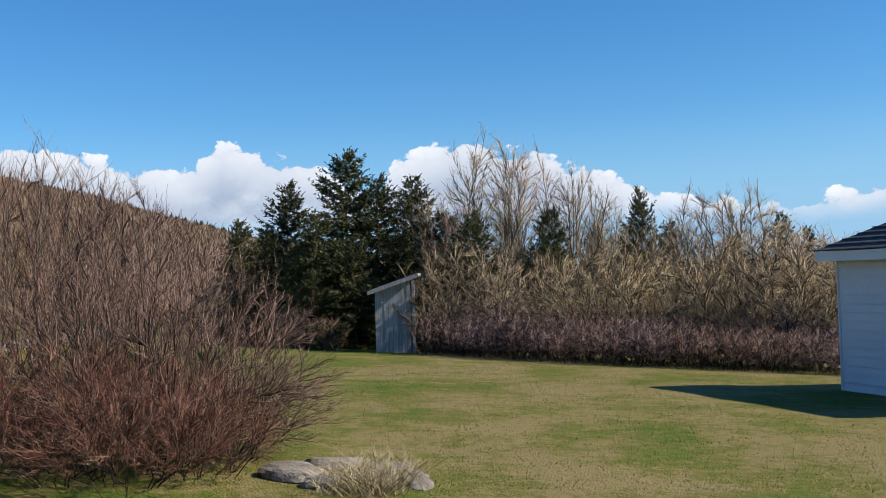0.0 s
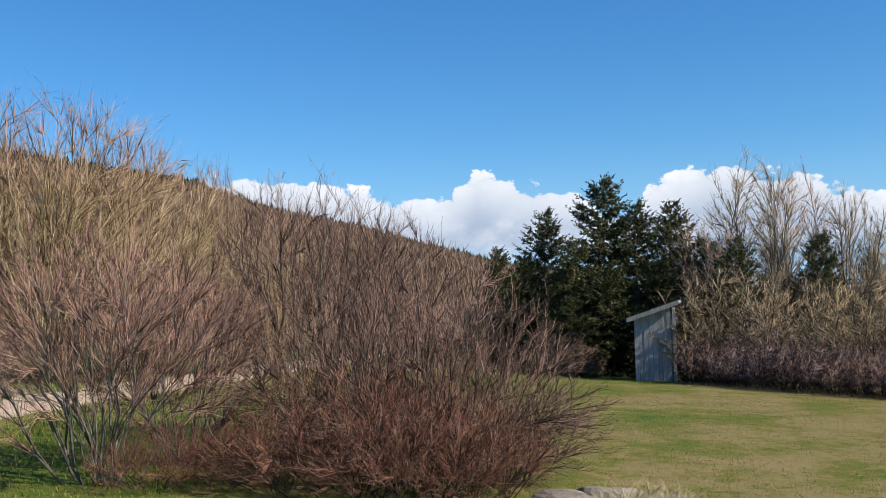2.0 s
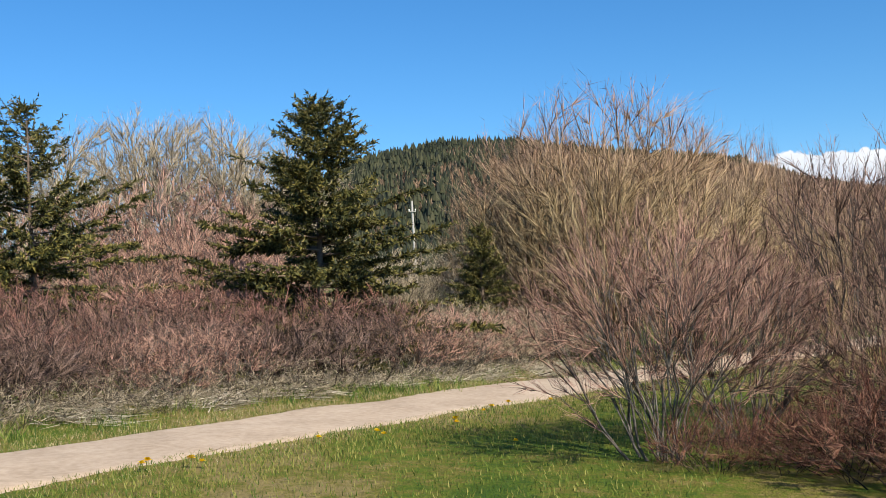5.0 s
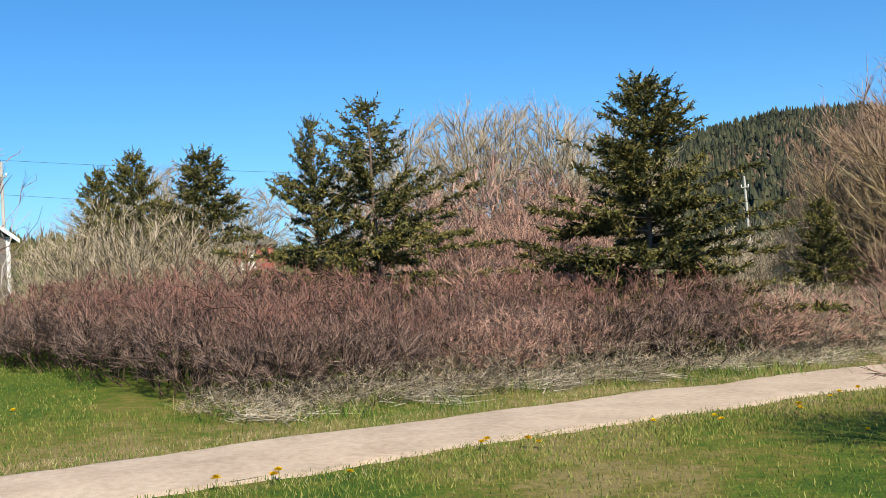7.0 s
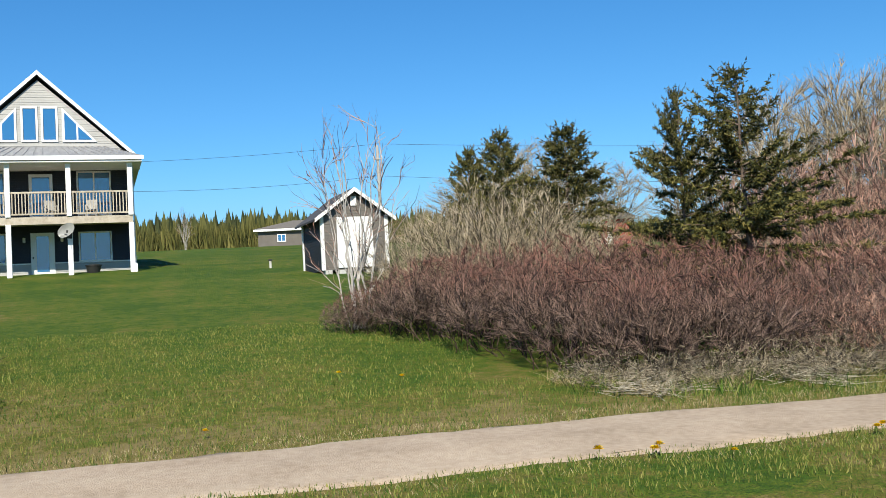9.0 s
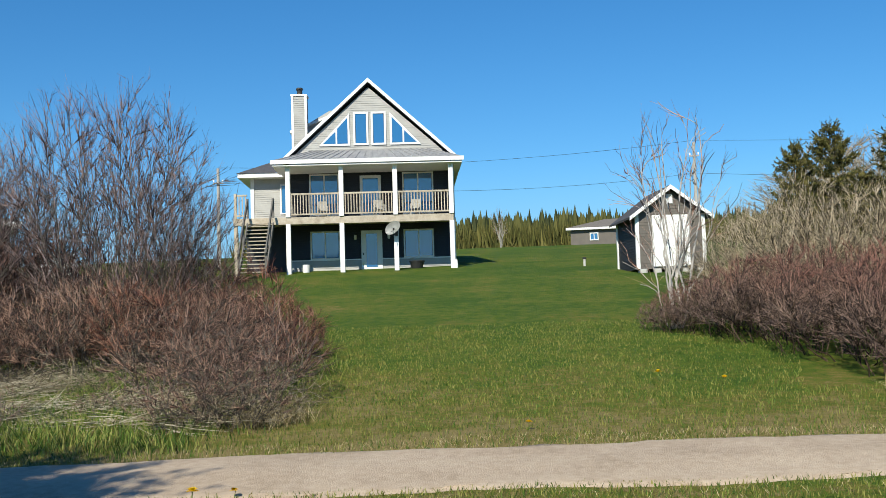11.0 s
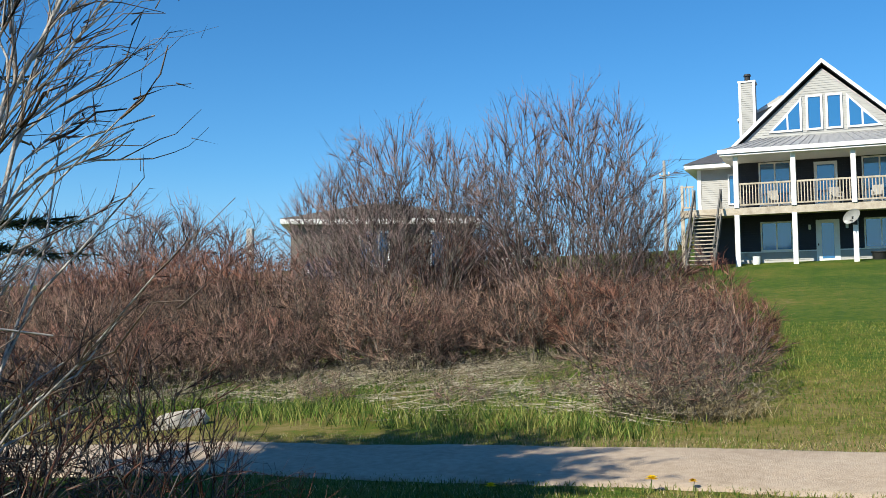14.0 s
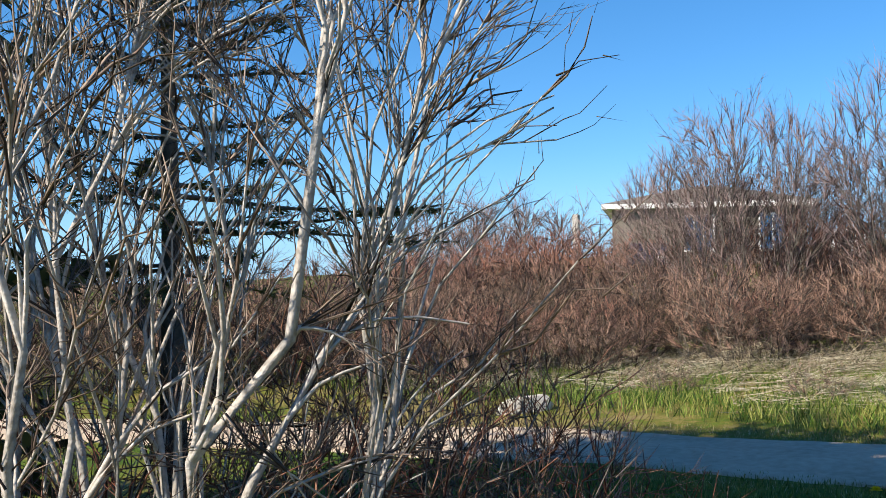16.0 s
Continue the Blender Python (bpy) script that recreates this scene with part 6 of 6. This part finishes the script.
def strip(n, y0, y1, near, far):
    """Spots in a band beside the trail; near and far: distances from its middle towards -x."""
    y = rg.uniform(y0, y1, n)
    return np.stack([trail_x(y) - rg.uniform(near, far, n), y], 1)


blades("lawn_grass", np.concatenate([strip(30000, -8, 24, -2.4, -0.85), strip(15000, 4, 26, -6.0, -2.2)]), 0.06, 0.005, 0.6, M_BLADE, "short green grass on the near side of the trail", "grass", 1)
blades("verge_grass", strip(24000, -6, 20, 0.85, 4.5), 0.07, 0.005, 0.6, M_BLADE, "green grass on the far side of the trail", "grass", 2)
blades("verge_straw", np.concatenate([strip(16000, -12, 30, 0.82, 1.6), strip(15000, 5, 34, 1.0, 3.4), strip(6000, -8, 24, -1.5, -0.85)]), 0.06, 0.0022, 0.9, M_STRAW, "dry straw-coloured grass on the trail edge", "grass", 3)


lawn_xy = np.stack([rg.uniform(-25, -14, 36000), rg.uniform(-6, 7, 36000)], 1)
reach = np.degrees(np.arctan2(-lawn_xy[:, 0], lawn_xy[:, 1]))
blades("upper_lawn_grass", lawn_xy[(reach > 78) & (reach < 103)], 0.06, 0.007, 0.7, M_BLADE, "mown green grass of the lawn below the house", "grass", 8)
yard = np.stack([rg.uniform(-2.5, 11, 26000), 9.0 + 20 * rg.uniform(0, 1, 26000) ** 1.3], 1)
blades("yard_grass", yard, 0.03, 0.005, 1.1, material("yard_blades", ((0.09, 0.098, 0.022), (0.145, 0.13, 0.042), (0.23, 0.185, 0.085)), 0.5, 0.8, island=0.8), "short half-dry grass of the yard", "grass", 4)

# fallen reeds and tussocks between the trail and the thicket
def reed_spots(n, y0, y1, x0, x1):
    y = rg.uniform(y0, y1, n)
    return np.stack([rg.uniform(x0, x1, n), y], 1)


def clumps(n, per, y0, y1, x0, x1, size):
    c = reed_spots(n, y0, y1, x0, x1)
    return np.repeat(c, per, axis=0) + rg.normal(0, size, (n * per, 2))


def fallen(n, per, y0, y1, x0, x1, size, length, seed, label):
    """Fallen stalks in sheaves that share a lie, as one tangle."""
    rg = np.random.default_rng(seed)
    c = np.stack([rg.uniform(x0, x1, n), rg.uniform(y0, y1, n)], 1)
    k = np.repeat(np.arange(n), per)
    root = c[k] + rg.normal(0, size, (n * per, 2))
    a = rg.normal(np.pi * 0.5, 0.7, n)[k] + rg.normal(0, 0.75, n * per)
    ln = length * rg.uniform(0.35, 1.2, n * per)
    tip = root + np.stack([np.cos(a), np.sin(a)], 1) * ln[:, None]
    z0 = gz(root[:, 0], root[:, 1]) + rg.uniform(0.0, 0.12, n * per)
    z1 = gz(tip[:, 0], tip[:, 1]) + np.abs(rg.normal(0.05, 0.12, n * per))
    v, f = spike_arrays(np.column_stack([root, z0]), np.column_stack([tip, z1]), rg.uniform(0.003, 0.0085, n * per))
    return tagged(new("fallen_reeds", mesh_of("fallen_reeds", v, f, M_REED)), label, "reeds", kind="stuff")


fallen(120, 36, -15, -4.4, -18.5, -12.0, 0.22, 0.9, 31, "tangle of pale fallen reeds on the bank")
fallen(12, 150, -13.5, -8.5, -17.5, -15.0, 0.20, 1.7, 32, "thick sheaf of bleached reeds lying on the bank")
fallen(90, 50, 4.5, 19, -15.2, -12.6, 0.18, 0.7, 33, "pale dead stalks fallen along the hedge foot")
blades("bank_grass", np.concatenate([clumps(420, 75, -15, -4.0, -18.8, -11.0, 0.26), clumps(60, 60, 4, 22, -14.2, -12.2, 0.22)]), 0.20, 0.006, 0.7, M_BANK, "rank green grass on the bank", "grass", 6)
blades("straw_tussocks", np.concatenate([clumps(5, 130, -4.1, -3.2, -13.3, -12.3, 0.15), clumps(14, 90, 8.7, 9.8, -0.95, -0.35, 0.1), clumps(9, 50, 4.0, 6.5, -15, -12.6, 0.12)]), 0.30, 0.004, 1.3, M_STRAW, "tufts of bleached dry grass", "grass", 7)


def stone(x, y, sx, sy, sz, seed, label, group="", mat=M_ROCK):
    bm = bmesh.new()
    bmesh.ops.create_icosphere(bm, subdivisions=3, radius=1.0)
    for v in bm.verts:
        p = v.co + Vector((seed * 3.1, seed * 1.7, 0))
        k = 1 + 0.35 * noise.noise(p * 1.2) + 0.12 * noise.noise(p * 3.5)
        v.co *= k
        v.co.x, v.co.y, v.co.z = v.co.x * sx, v.co.y * sy, max(-0.5, min(0.75, v.co.z)) * sz
    me = bpy.data.meshes.new("stone")
    bm.to_mesh(me)
    bm.free()
    me.materials.append(mat)
    ob = new("stone", me)
    ob.matrix_world = pose(x, y, gzf(x, y) + sz * 0.2, rnd.uniform(-8, 8), rnd.uniform(-8, 8), seed * 47)
    return tagged(ob, label, "stone", group)


for i, (x, y, sx, sy, sz) in enumerate(((-1.62, 9.75, 0.44, 0.30, 0.13), (-1.10, 9.75, 0.30, 0.22, 0.08), (-1.30, 9.25, 0.36, 0.24, 0.09), (-1.62, 8.95, 0.17, 0.14, 0.10), (-0.92, 9.45, 0.20, 0.15, 0.07), (-0.85, 9.15, 0.22, 0.14, 0.06), (-1.95, 9.35, 0.32, 0.22, 0.12), (-1.25, 8.95, 0.26, 0.16, 0.07))):
    x += 0.55
    stone(x, y, sx, sy, sz, i + 1, "flat grey-brown rock under the bare shrub", "rocks under the shrub")
stone(-10.6, -9.75, 0.36, 0.15, 0.20, 11, "pale rock on the bank beside the trail", mat=M_PALEROCK)
stone(-0.3, 39.5, 0.6, 0.25, 0.16, 12, "pale grey rock beside the privy")


def dandelion():
    ob = thing("dandelion", 0, 0, -50, "yellow dandelion in the short grass", "dandelion", "dandelions")
    n = 14
    v, f = tube_arrays([shoots(np.zeros((1, 3)), np.array([[0.1, 0, 1.0]]), np.array([0.075]), 0.003, 0.003, 4, 0, 0.05, np.random.default_rng(3))], 4)
    child("stalk", mesh_of("stalk", v, f, M_STALK), ob)
    bm = bmesh.new()
    for ring, (r, rise, m) in enumerate(((0.034, 0.15, 16), (0.033, 0.55, 14), (0.029, 0.95, 11), (0.022, 1.3, 7))):
        for i in range(m):
            a = 2 * math.pi * (i + ring * 0.4) / m
            c = [bm.verts.new((0.01 + r * k * math.cos(rise) * math.cos(a + s), r * k * math.cos(rise) * math.sin(a + s), 0.072 + r * k * math.sin(rise))) for k, s in ((0.1, 0), (0.95, -0.2), (1.05, 0), (0.95, 0.2))]
            bm.faces.new(c)
    bmesh.ops.solidify(bm, geom=list(bm.faces), thickness=0.002)
    part("flower_head", bm, M_PETAL, ob, "bright yellow petals")
    return ob


FLOWERS = ((-9.4, 5.6), (-9.2, 6.0), (-9.14, 6.1), (-9.35, 3.5), (-9.2, 3.4), (-9.0, 4.0), (-9.3, 2.9), (-9.4, 7.8), (-9.2, 8.5), (-9.2, 9.8), (-9.6, 10.8), (-9.7, 11.1), (-9.8, 11.6), (-7.5, 9.0), (-15.4, 2.2), (-9.7, 12.4), (-9.0, 8.4), (-16.1, 1.4), (-12.0, -0.4), (-9.1, 9.7), (-8.6, -3.0), (-8.75, -2.7), (-8.0, -4.1), (-9.45, 5.7), (-9.36, 3.42))
first = dandelion()
for i, (x, y) in enumerate(FLOWERS):
    x += 0.12 if x < -8.9 else 0.0
    s = 1.25 + 0.25 * math.sin(i * 2.3)
    m = pose(x, y, gzf(x, y), 0, 0, i * 77) @ Matrix.Diagonal((s, s, s, 1))
    if i:
        copy_thing(first, m).scale = (s, s, s)
    else:
        first.matrix_world = m
